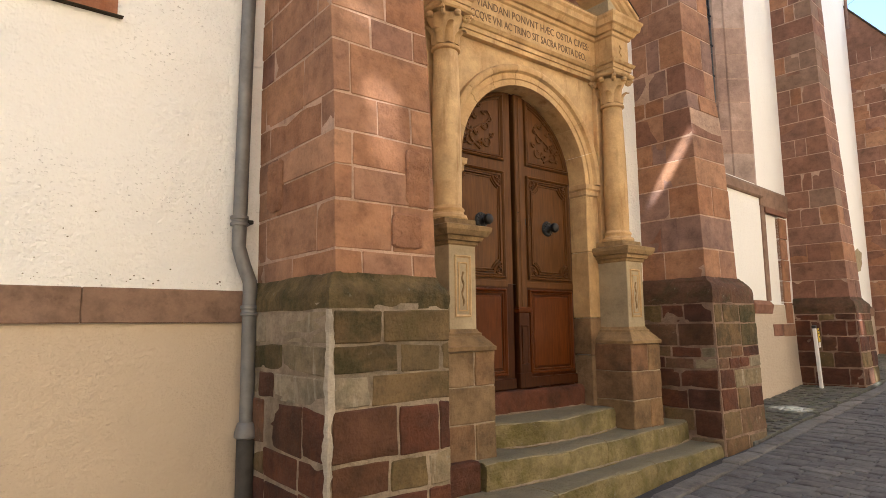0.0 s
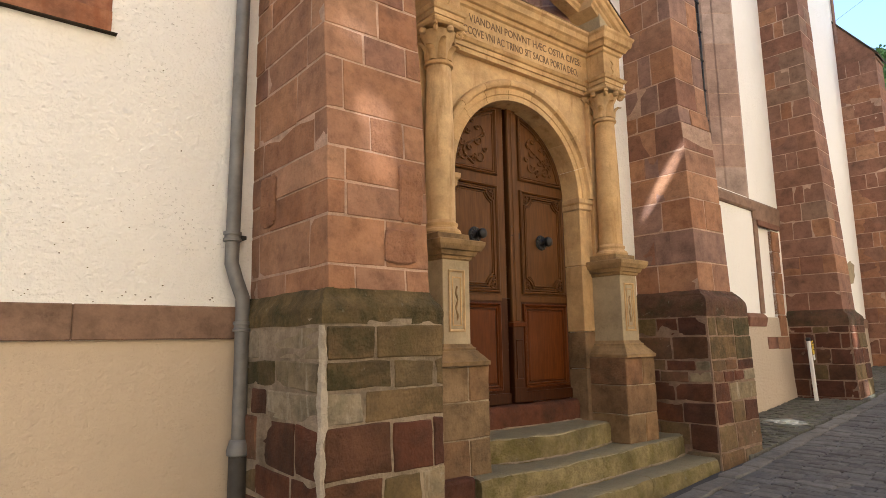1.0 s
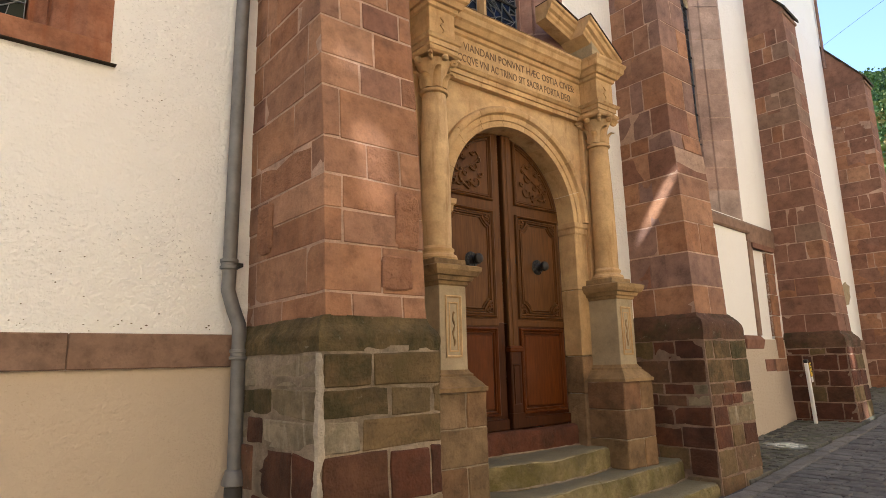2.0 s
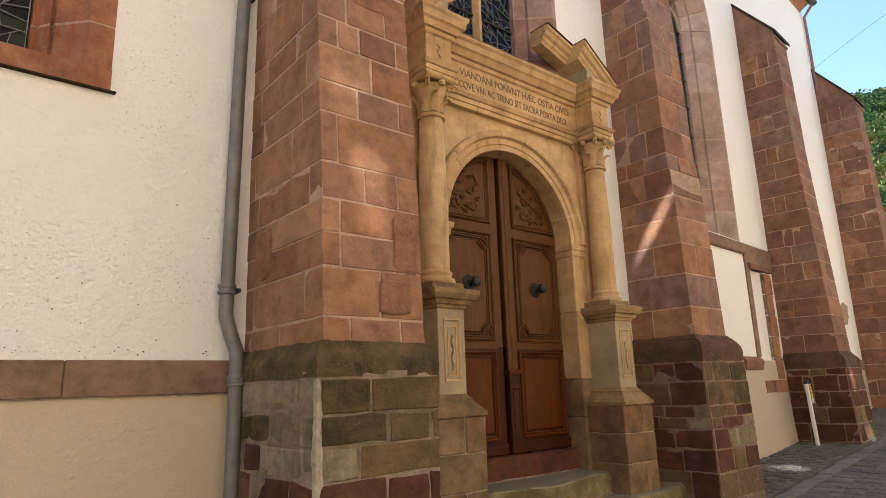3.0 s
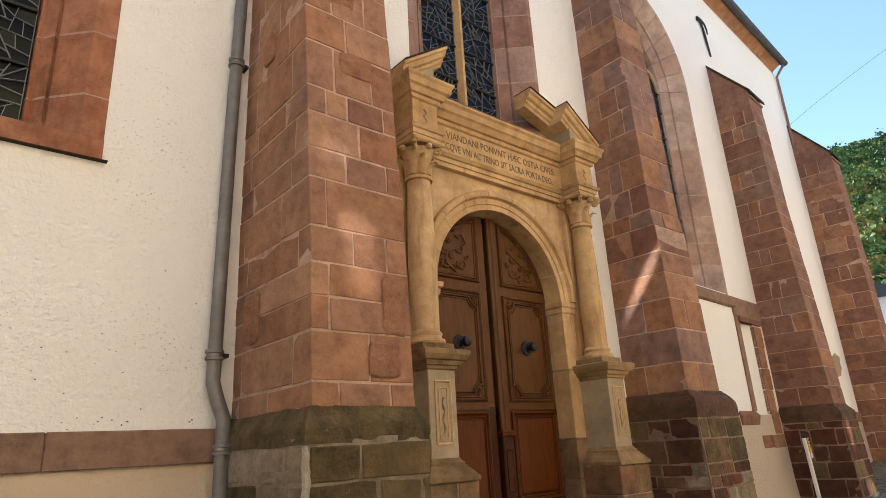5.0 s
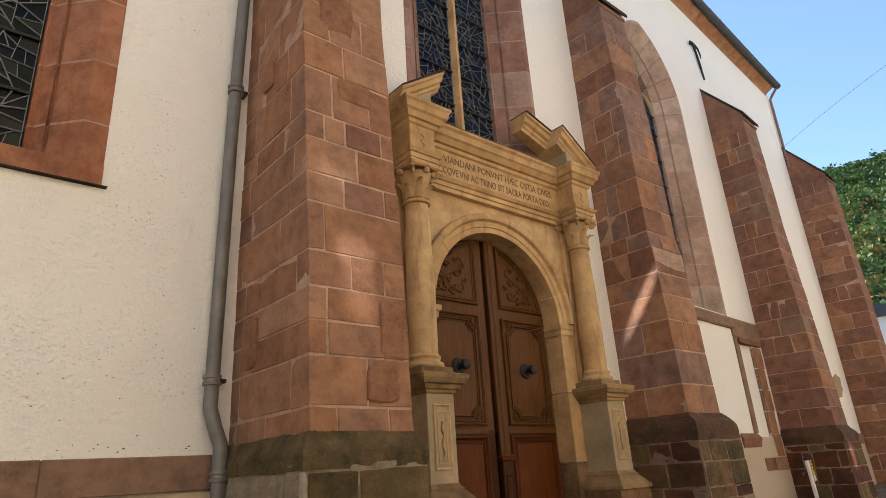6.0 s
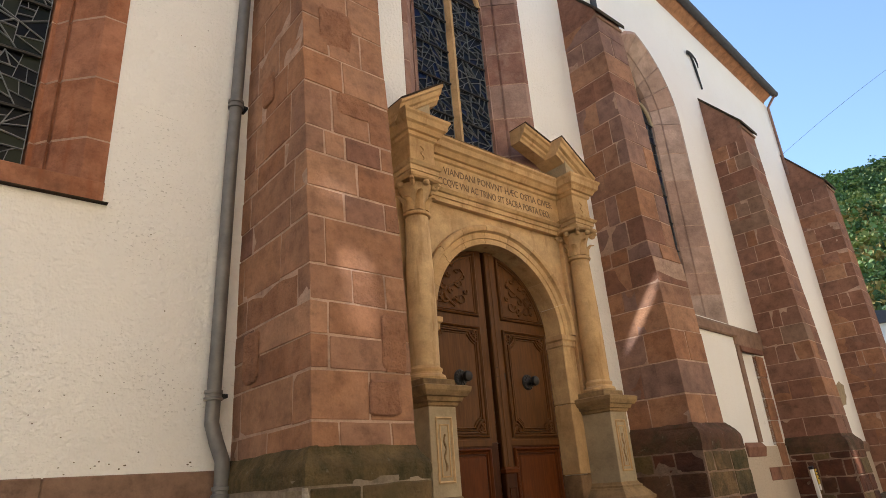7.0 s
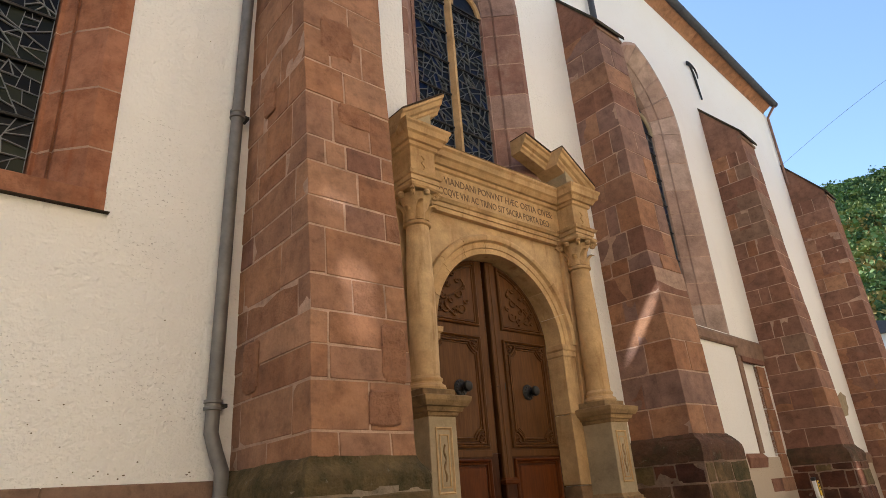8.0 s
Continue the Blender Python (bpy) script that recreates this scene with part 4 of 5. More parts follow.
# pedestals, columns, capitals and the broken-forward entablature
for s in (-1, 1):
    px = DOOR_X + s * 1.045
    ped = thing("pedestal", "", "")
    ped.parent = portal
    ped["label"] = "panelled sandstone pedestal of a portal column"
    zb = 0.30
    hw = 0.225
    part("mortar_core", box(px - hw + 0.007, px + hw - 0.007, 3.027, 3.45, 0.3, 1.32, 0), M_MORTAR_P, ped)
    for i, (h, mt) in enumerate(((0.28, M_YBASE), (0.25, M_YBASE), (0.25, M_YBASE), (0.245, M_YBASE))):
        split = px + (0.03 if i % 2 else -0.2)
        if i % 2:
            part("block", roughen(box(px - hw, split - 0.003, 3.02, 3.46, zb + 0.003, zb + h - 0.003, 0.008), 3, 0.006, 9), mt, ped)
            part("block", roughen(box(split + 0.003, px + hw, 3.02, 3.46, zb + 0.003, zb + h - 0.003, 0.008), 3, 0.006, 9), mt, ped)
        else:
            part("block", roughen(box(px - hw, px + hw, 3.02, 3.46, zb + 0.003, zb + h - 0.003, 0.008), 3, 0.006, 9), mt, ped)
        zb += h
    part("base_moulding", tier(px - 0.125, px + 0.125, 3.10, 3.45, [(1.325, 0.098), (1.352, 0.100), (1.362, 0.086), (1.385, 0.070), (1.410, 0.045), (1.425, 0.036), (1.428, 0.026), (1.445, 0.027), (1.455, 0.012), (1.475, 0.002)]), M_YDARK, ped)
    part("die", box(px - 0.125, px + 0.125, 3.10, 3.45, 1.47, 2.075, 0.004), M_YGREY, ped)
    rect = lambda a, b, c, d: [(a, c), (b, c), (b, d), (a, d)]
    part("panel_frame", frame_ring(rect(px - 0.075, px + 0.075, 1.56, 2.0), [(0, 3.1), (0.0, 3.092), (0.008, 3.088), (0.016, 3.096), (0.018, 3.0995)]), M_YELLOW, ped)
    part("inner_frame", frame_ring(rect(px - 0.042, px + 0.042, 1.60, 1.95), [(0, 3.099), (0.0, 3.094), (0.008, 3.094), (0.01, 3.0995)]), M_YELLOW, ped)
    part("relief_drop", tube([(px + 0.008 * math.sin(i * 1.1), 3.098, 1.64 + 0.02 * i) for i in range(13)], [0.004 + 0.005 * abs(math.sin(i * 0.9)) for i in range(13)], 6), M_YDARK, ped, "small carved hanging ornament")
    part("cap_moulding", tier(px - 0.125, px + 0.125, 3.10, 3.45, [(2.07, 0.0), (2.08, 0.012), (2.10, 0.016), (2.105, 0.035), (2.135, 0.045), (2.14, 0.065), (2.175, 0.085), (2.205, 0.09), (2.215, 0.07)]), M_YDARK, ped)
    col = thing("column", "", "")
    col.parent = portal
    col["label"] = "slender yellow sandstone column with a carved capital"
    cy = 3.265
    part("plinth", box(px - 0.15, px + 0.15, cy - 0.15, cy + 0.15, 2.21, 2.27, 0.006), M_YDARK, col)
    part("base", lathe([(0.145, 2.27), (0.152, 2.285), (0.145, 2.305), (0.125, 2.315), (0.12, 2.33), (0.128, 2.342), (0.128, 2.355), (0.115, 2.365), (0.108, 2.38)], px, cy), M_YELLOW, col, smooth=True)
    part("shaft", lathe([(0.110, 2.378), (0.112, 2.7), (0.108, 3.1), (0.097, 3.5), (0.094, 3.585)], px, cy), M_YELLOW, col, smooth=True)
    part("neck_ring", lathe([(0.095, 3.58), (0.112, 3.588), (0.116, 3.60), (0.112, 3.612), (0.095, 3.62)], px, cy), M_YELLOW, col, smooth=True)
    part("bell", lathe([(0.092, 3.61), (0.094, 3.70), (0.105, 3.78), (0.135, 3.84), (0.145, 3.85)], px, cy), M_YELLOW, col, smooth=True)
    for k in range(8):
        a = 2 * math.pi * k / 8 + 0.39
        tall = 3.80 if k % 2 else 3.75
        da = Vector((math.cos(a), math.sin(a), 0))
        ta = Vector((-math.sin(a), math.cos(a), 0))
        rings = []
        for i in range(7):
            t = i / 6
            r = 0.095 + 0.012 * t + (0.055 * max(0, t - 0.55) / 0.45)
            z = 3.625 + (tall - 3.625) * t - (0.03 * max(0, t - 0.8) / 0.2)
            wd = 0.036 * (1 - 0.5 * t * t)
            c = Vector((px, cy, z)) + da * r
            rings.append([c - ta * wd, c - ta * wd * 0.3 + da * 0.014, c + ta * wd * 0.3 + da * 0.014, c + ta * wd])
        part("leaf", loft(bmesh.new(), rings), M_YELLOW, col, smooth=True)
    for k in range(4):
        a = math.pi / 4 + k * math.pi / 2
        c = Vector((px + 0.17 * math.cos(a), cy + 0.17 * math.sin(a), 3.845))
        sp2 = [c + Vector((math.cos(a) * 0.035 * (1 - t / 14) * math.cos(t * 0.75), math.sin(a) * 0.035 * (1 - t / 14) * math.cos(t * 0.75), 0.035 * (1 - t / 14) * math.sin(t * 0.75))) for t in range(13)]
        part("volute", tube(sp2, 0.017, 7), M_YELLOW, col, smooth=True)
        b = k * math.pi / 2
        part("rosette", lathe([(0.001, 3.825), (0.022, 3.83), (0.03, 3.85), (0.022, 3.87), (0.001, 3.875)], px + 0.15 * math.cos(b), cy + 0.15 * math.sin(b), 10), M_YELLOW, col, smooth=True)
    part("abacus", loft(bmesh.new(), [[(px + r * (1 if k % 2 == 0 else 0.80) * math.cos(math.pi / 4 + k * math.pi / 4), cy + r * (1 if k % 2 == 0 else 0.80) * math.sin(math.pi / 4 + k * math.pi / 4), z) for k in range(8)] for r, z in ((0.205, 3.872), (0.225, 3.885), (0.23, 3.905))]), M_YELLOW, col)
    # forward block of architrave, frieze and cornice over the column
    part("architrave_block", tier(px - 0.135, px + 0.135, 3.135, 3.46, [(3.905, 0.0), (3.945, 0.0), (3.947, 0.012), (3.985, 0.014), (3.99, 0.03), (4.015, 0.045), (4.02, 0.035)]), M_YELLOW, portal)
    part("frieze_block", box(px - 0.13, px + 0.13, 3.14, 3.46, 4.018, 4.262, 0.004), M_YELLOW, portal)
    part("frieze_ornament", tube([(px + 0.016 * math.sin(i * 1.2), 3.139, 4.07 + 0.014 * i) for i in range(10)], [0.004 + 0.006 * abs(math.sin(i)) for i in range(10)], 6), M_YELLOW, portal, "small carved scroll")
    part("cornice_block", tier(px - 0.13, px + 0.13, 3.14, 3.46, [(4.258, 0.0), (4.27, 0.018), (4.30, 0.022), (4.305, 0.045), (4.345, 0.066), (4.36, 0.088), (4.41, 0.098), (4.43, 0.112), (4.45, 0.114), (4.462, 0.095)]), M_YELLOW, portal)
# straight run between the forward blocks
xa, xb = DOOR_X - 0.92, DOOR_X + 0.92
part("architrave", loft(bmesh.new(), [[(xa, 3.55, z), (xa, y, z), (xb, y, z), (xb, 3.55, z)] for z, y in ((3.875, 3.37), (3.915, 3.37), (3.917, 3.355), (3.955, 3.353), (3.96, 3.335), (3.985, 3.315), (3.992, 3.33))]), M_YELLOW, portal)
part("frieze", loft(bmesh.new(), [[(xa, 3.55, z), (xa, 3.345, z), (xb, 3.345, z), (xb, 3.55, z)] for z in (3.99, 4.262)]), M_YELLOW, portal)
part("cornice", loft(bmesh.new(), [[(xa, 3.55, z), (xa, y, z), (xb, y, z), (xb, 3.55, z)] for z, y in ((4.258, 3.345), (4.27, 3.325), (4.30, 3.32), (4.305, 3.295), (4.345, 3.265), (4.36, 3.245), (4.41, 3.235), (4.43, 3.215), (4.45, 3.213), (4.47, 3.25), (4.49, 3.47))]), M_YELLOW, portal)
part("lead_cover", loft(bmesh.new(), [[(xa, 3.49, 4.497), (xa, 3.225, 4.462), (xb, 3.225, 4.462), (xb, 3.49, 4.497)], [(xa, 3.49, 4.506), (xa, 3.222, 4.470), (xb, 3.222, 4.470), (xb, 3.49, 4.506)]]), M_YDARK, portal)

# broken pediment: two raking pieces on each side
def rake(px, s, x_lo, z_lo, x_hi, z_hi, yf, yb, mat):
    """A raking cornice, cut plumb at both ends."""
    dx, dz = x_hi - x_lo, z_hi - z_lo
    prof = [(-0.155, 0.0), (-0.13, 0.01), (-0.115, 0.03), (-0.09, 0.035), (-0.075, 0.065), (-0.035, 0.08), (-0.025, 0.10), (0.0, 0.105), (0.012, 0.09)]
    rings = [[(x, yf - d, z + h) for h, d in prof] + [(x, yb, z + 0.012), (x, yb, z - 0.155)] for x, z in ((x_lo, z_lo), (x_hi, z_hi))]
    return loft(bmesh.new(), rings)


for s in (-1, 1):
    px = DOOR_X + s * 1.045
    o, i_ = px + s * 0.24, px - s * 0.235
    part("raking_cornice", rake(px, s, o, 4.53, i_, 4.87, 3.175, 3.46, M_YELLOW), M_YELLOW, portal, "broken pediment piece with moulded edge")
    part("weathered_edge", loft(bmesh.new(), [[(x, 3.066, z + 0.013), (x, 3.46, z + 0.013), (x, 3.46, z + 0.024), (x, 3.066, z + 0.024)] for x, z in ((o, 4.53), (i_, 4.87))]), M_CAP, portal, "dark weathered upper edge")
    if s > 0:
        part("raking_cornice", rake(px, s, i_, 4.872, DOOR_X + s * 0.44, 4.99, 3.33, 3.46, M_YELLOW), M_YELLOW, portal)
        part("weathered_edge", loft(bmesh.new(), [[(x, 3.22, z + 0.013), (x, 3.46, z + 0.013), (x, 3.46, z + 0.024), (x, 3.22, z + 0.024)] for x, z in ((i_, 4.872), (DOOR_X + s * 0.44, 4.99))]), M_CAP, portal)
    tym = [(px + s * 0.13, 4.46), (px - s * 0.13, 4.46), (px - s * 0.13, 4.70), (px + s * 0.13, 4.52)]
    part("tympanum_block", slab_xz(tym, 3.16, 3.46), M_YGREY, portal, "plain grey block under the raking cornice")

# inscription cut in the frieze
def letters(text, x0, x1, z, size, y):
    cu = bpy.data.curves.new("inscription", "FONT")
    cu.body, cu.size, cu.extrude, cu.resolution_u = text, size, 0.0015, 3
    tmp = bpy.data.objects.new("inscription", cu)
    me = bpy.data.meshes.new_from_object(tmp)
    bpy.data.objects.remove(tmp)
    xsv = [v.co.x for v in me.vertices]
    k = (x1 - x0) / (max(xsv) - min(xsv))
    lo = min(xsv)
    for v in me.vertices:
        v.co = Vector((x0 + (v.co.x - lo) * k, y - v.co.z, z + v.co.y))
    glyphs = bmesh.new()
    glyphs.from_mesh(me)
    bpy.data.meshes.remove(me)
    bmesh.ops.remove_doubles(glyphs, verts=glyphs.verts, dist=0.00005)
    left = set(glyphs.verts)
    while left:
        stack, one = [left.pop()], []
        while stack:
            v = stack.pop()
            one.append(v)
            for e in v.link_edges:
                o = e.other_vert(v)
                if o in left:
                    left.discard(o)
                    stack.append(o)
        bm = bmesh.new()
        at = {v: bm.verts.new(v.co) for v in one}
        for f in {f for v in one for f in v.link_faces}:
            bm.faces.new([at[v] for v in f.verts])
        part("letter", bm, M_LETTER, portal)
    glyphs.free()


letters("VIANDANI PONVNT HÆC OSTIA CIVES:", 5.785, 7.25, 4.15, 0.10, 3.3435)
letters("CCQVE VNI AC TRINO SIT SACRA PORTA DEO.", 5.72, 7.20, 4.035, 0.10, 3.3435)

# ---- double door ----
door = thing("door_1", "closed double oak door with carved panels and round iron knobs", "door", kind="structure")
YD = 3.61
half_r = 0.80


def arc_leaf(s, inset, z_bot, z_cut, x_in):
    """Outline of a leaf's arched head between two heights."""
    r = half_r - inset
    a0 = math.asin(max(0.0, z_cut - SPRING) / r) if z_cut > SPRING else 0.0
    a1 = math.acos(x_in / r)
    pts = [(DOOR_X + s * x_in, z_bot), (DOOR_X + s * (r if z_bot <= SPRING else math.sqrt(max(0, r * r - (z_bot - SPRING) ** 2))), z_bot)]
    b0 = math.asin(max(0.0, (z_bot - SPRING)) / r)
    pts += [(DOOR_X + s * r * math.cos(b0 + (a1 - b0) * i / 14), SPRING + r * math.sin(b0 + (a1 - b0) * i / 14)) for i in range(1 if z_bot > SPRING else 0, 15)]
    return pts


def notched(x0, x1, z0, z1, c):
    """A rectangle with stepped, curled-in corners."""
    out = []
    for cx, cz, sx, sz in ((x0, z0, 1, 1), (x1, z0, -1, 1), (x1, z1, -1, -1), (x0, z1, 1, -1)):
        q = [(cx, cz + sz * c), (cx + sx * c * 0.3, cz + sz * c * 0.98), (cx + sx * c * 0.55, cz + sz * c * 0.8), (cx + sx * c * 0.8, cz + sz * c * 0.55), (cx + sx * c * 0.98, cz + sz * c * 0.3), (cx + sx * c, cz)]
        out += q if sx * sz > 0 else q[::-1]
    return out


def scroll(cx, cz, r, turn, start, y, sgn=1):
    return [(cx + sgn * r * (1 - t / 22) * math.cos(start + turn * t / 16), y - 0.004 * math.sin(t * 0.4), cz + r * (1 - t / 22) * math.sin(start + turn * t / 16)) for t in range(17)]


MP = [(0, YD + 0.0), (0.003, YD - 0.022), (0.013, YD - 0.028), (0.024, YD - 0.018), (0.027, YD - 0.004), (0.035, YD - 0.014), (0.044, YD - 0.012), (0.047, YD + 0.0)]
for s in (-1, 1):
    leaf = thing("leaf", "", "")
    leaf.parent = door
    leaf["label"] = "weathered brown oak door leaf"
    part("board", slab_xz(arc_leaf(s, 0.0, 1.86, 0, 0.03), YD, YD + 0.06), M_WOOD, leaf)
    part("lower_board", box(*sorted((DOOR_X + s * 0.03, DOOR_X + s * 0.80)), YD, YD + 0.06, 0.955, 1.858, 0.0), M_WOODD, leaf, "red-brown lower boards with shade put into the dark colour")
    x_in, x_out = DOOR_X + (0.155 if s > 0 else -0.125), DOOR_X + s * 0.745
    a, b = sorted((x_in, x_out))
    part("upper_moulding", frame_ring(arc_leaf(s, 0.045, 2.95, 0, abs(x_in - DOOR_X))[::s], MP), M_WOOD, leaf)
    part("upper_panel", slab_xz(arc_leaf(s, 0.10, 3.0, 0, abs(x_in - DOOR_X) + 0.05), YD - 0.006, YD + 0.01), M_WOOD, leaf)
    # carved foliage
    cxo = DOOR_X + s * 0.42
    vine = bmesh.new()
    tube([(cxo + s * (0.12 * math.sin(t * 0.55) - 0.02), YD - 0.012, 3.02 + 0.036 * t) for t in range(11)], [0.012 - 0.0006 * t for t in range(11)], 6, vine)
    for (dx, z, r, tn, st) in ((0.10, 3.09, 0.055, 7.5, 3.6), (-0.10, 3.10, 0.06, -7.0, 0.2), (0.12, 3.20, 0.045, 7, 3.2), (-0.08, 3.24, 0.05, -7, 0.0), (0.05, 3.31, 0.035, 7, 3.4), (-0.07, 3.36, 0.03, -6, 0.0), (0.17, 3.06, 0.03, 6, 2.0), (0.02, 3.16, 0.035, -7, 1.0), (-0.15, 3.17, 0.03, 6, 2.6), (0.16, 3.14, 0.028, -6, 1.2), (-0.02, 3.06, 0.03, 6, 0.5), (0.10, 3.27, 0.026, -6, 2.2), (-0.13, 3.30, 0.026, 6, 1.8), (0.0, 3.41, 0.025, 6, 2.9)):
        tube(scroll(cxo + s * dx, z, r, tn, st, YD - 0.012, s), [0.011 - 0.0005 * t for t in range(17)], 6, vine)
    part("carving", vine, M_WOOD, leaf, "carved scrolling foliage", True)
    # middle panel with curled corners and small carved clusters
    part("middle_moulding", frame_ring([(a, 1.90), (b, 1.90), (b, 2.86), (a, 2.86)], MP), M_WOOD, leaf)
    part("middle_panel_edge", frame_ring(notched(a + 0.05, b - 0.05, 1.95, 2.81, 0.085), [(0, YD), (0.003, YD - 0.020), (0.013, YD - 0.022), (0.019, YD - 0.003), (0.027, YD - 0.016), (0.034, YD - 0.016), (0.037, YD - 0.004)]), M_WOOD, leaf)
    part("middle_panel", slab_xz(notched(a + 0.083, b - 0.083, 1.983, 2.777, 0.085), YD - 0.007, YD + 0.005), M_WOOD, leaf)
    for cx_, sx in ((a, 1), (b, -1)):
        for cz_, sz in ((1.90, 1), (2.86, -1)):
            cl = bmesh.new()
            for dx, dz, r in ((0.065, 0.065, 0.026), (0.10, 0.06, 0.018), (0.06, 0.10, 0.018), (0.085, 0.09, 0.014)):
                tube(scroll(cx_ + sx * dx, cz_ + sz * dz, r, 6.5, dx * 90, YD - 0.012, sx), [0.009 - 0.0004 * t for t in range(17)], 5, cl)
            part("corner_carving", cl, M_WOOD, leaf, "small carved leaf cluster", True)
    part("lower_moulding", frame_ring([(a, 1.07), (b, 1.07), (b, 1.815), (a, 1.815)], MP), M_WOODR, leaf)
    part("lower_panel", box(a + 0.06, b - 0.06, YD - 0.012, YD + 0.01, 1.13, 1.755, 0.01), M_WOODR, leaf, "plain red-brown lower panel")
    part("rail", box(a - 0.03, b + 0.03, YD - 0.006, YD + 0.01, 1.83, 1.885, 0.004), M_WOOD, leaf)
    part("bottom_rail", box(*sorted((DOOR_X + s * 0.03, DOOR_X + s * 0.795)), YD - 0.022, YD + 0.01, 0.955, 1.045, 0.006), M_WOODD, leaf)
    kx, kz = DOOR_X + (0.425 if s > 0 else -0.405), 2.388
    ros = lathe([(0.070, 0), (0.072, 0.008), (0.060, 0.018), (0.045, 0.016), (0.030, 0.026), (0.020, 0.05), (0.022, 0.06), (0.040, 0.075), (0.046, 0.095), (0.040, 0.115), (0.020, 0.127), (0.002, 0.13)], 0, 0, 24)
    for k in range(12):
        an = 2 * math.pi * k / 12
        tube([(0.04 * math.cos(an), 0.04 * math.sin(an), 0.016), (0.066 * math.cos(an), 0.066 * math.sin(an), 0.012)], 0.008, 6, ros)
    bmesh.ops.transform(ros, matrix=Matrix.Translation((kx, YD - 0.007, kz)) @ Matrix.Rotation(radians(90), 4, "X"), verts=ros.verts)
    part("knob", ros, M_IRON, leaf, "round dark iron knob on a rosette", True)
SX0, SX1 = DOOR_X - 0.008, DOOR_X + 0.125      # the strip covers the seam of the leaves
part("cover_strip", box(SX0 + 0.006, SX1 - 0.012, YD - 0.034, YD + 0.002, 1.63, 3.60, 0.008), M_WOOD, door, "upright wooden cover strip")
part("strip_bead", box(SX0 + 0.045, SX1 - 0.05, YD - 0.041, YD - 0.032, 1.66, 3.57, 0.005), M_WOOD, door)
part("cover_strip", box(SX0, SX1, YD - 0.045, YD + 0.002, 0.96, 1.62, 0.008), M_WOODD, door)
part("strip_cap", tier(SX0, SX1, YD - 0.045, YD, [(1.605, 0.0), (1.615, 0.012), (1.64, 0.015), (1.648, 0.004), (1.66, 0.0)]), M_WOODR, door)
part("strip_panel", frame_ring([(SX0 + 0.025, 1.16), (SX1 - 0.025, 1.16), (SX1 - 0.025, 1.50), (SX0 + 0.025, 1.50)], [(0, YD - 0.045), (0.004, YD - 0.053), (0.014, YD - 0.046)]), M_WOODD, door)
part("strip_foot", box(SX0 - 0.006, SX1 + 0.006, YD - 0.050, YD, 0.958, 1.09, 0.006), M_WOODD, door)
part("keyhole", box(SX1 + 0.008, SX1 + 0.022, YD - 0.008, YD + 0.002, 2.40, 2.46, 0.002), M_IRON, door, "small dark keyhole plate")
for z in (2.42, 2.50):
    for x in (SX0 + 0.02, SX0 + 0.034):
        part("nail_head", lathe([(0.0045, 0.0), (0.003, 0.003), (0.0005, 0.004)], x, 0, 6), M_IRON, door).matrix_world = Matrix.Translation((0, YD - 0.034, z)) @ Matrix.Rotation(radians(90), 4, "X")

# ---- steps ----
def step(name, label, pts, z0, z1, cuts, mat, z_foot=0.09):
    """Worn step of a few stones: its front edge follows a soft bow."""
    th = thing(name, label, "step", group="worn steps before the door")
    xsf, yf = [p[0] for p in pts], [p[1] for p in pts]
    lim = [xsf[0]] + list(cuts) + [xsf[-1]]
    for a, b in zip(lim, lim[1:]):
        a2, b2 = a + 0.004, b - 0.004
        k = max(3, int((b2 - a2) / 0.12))
        fx = [a2 + (b2 - a2) * i / k for i in range(k + 1)]
        fy = [float(np.interp(x, xsf, yf)) + 0.004 * math.sin(x * 9.0) for x in fx]
        back_y = 3.6
        rings = []
        for x, y in zip(fx, fy):
            wob = 0.006 * math.sin(x * 7.1 + z1 * 20)
            rings.append([(x, back_y, z0), (x, y - 0.004, z0), (x, y - 0.008, z1 - 0.045), (x, y + 0.004, z1 - 0.014 + wob), (x, y + 0.03, z1 + wob), (x, y + 0.2, z1 - 0.004 + wob), (x, back_y, z1)])
        part("step_stone", roughen(loft(bmesh.new(), rings), 1, 0.008, 7), mat, th, smooth=True)
        part("mortar_fillet", roughen(tube([(x, y - 0.010, z0 + z_foot) for x, y in zip(fx, fy)], 0.007, 6), 1, 0.011, 20), M_MORTAR_P, th, "pale mortar at the foot of the step")
        if mat is M_STEP:
            part("worn_edge", roughen(tube([(x, y + 0.008, z1 - 0.014 + 0.006 * math.sin(x * 7.1 + z1 * 20)) for x, y in zip(fx, fy)], 0.0055, 6), 1, 0.008, 23), M_EDGE, th, "pale chipped front edge", True)
    return th


sill = step("threshold", "dark red sandstone threshold block under the door", [(5.66, 3.525), (7.22, 3.515), (7.34, 3.53)], 0.70, 0.945, [], M_BASE, 0.068)
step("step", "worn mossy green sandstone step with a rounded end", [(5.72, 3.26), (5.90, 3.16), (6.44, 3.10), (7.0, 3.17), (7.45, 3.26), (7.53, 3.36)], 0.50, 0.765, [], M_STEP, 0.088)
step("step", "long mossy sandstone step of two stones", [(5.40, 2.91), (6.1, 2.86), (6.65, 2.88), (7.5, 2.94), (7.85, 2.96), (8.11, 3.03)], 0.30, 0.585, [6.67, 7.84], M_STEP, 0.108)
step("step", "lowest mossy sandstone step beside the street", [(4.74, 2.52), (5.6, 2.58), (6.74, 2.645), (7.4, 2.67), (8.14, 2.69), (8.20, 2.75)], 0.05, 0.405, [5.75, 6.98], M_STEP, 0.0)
blk = part("step_block", box(4.73, 5.39, 2.93, 3.3, 0.38, 0.60, 0.02), M_BASE)
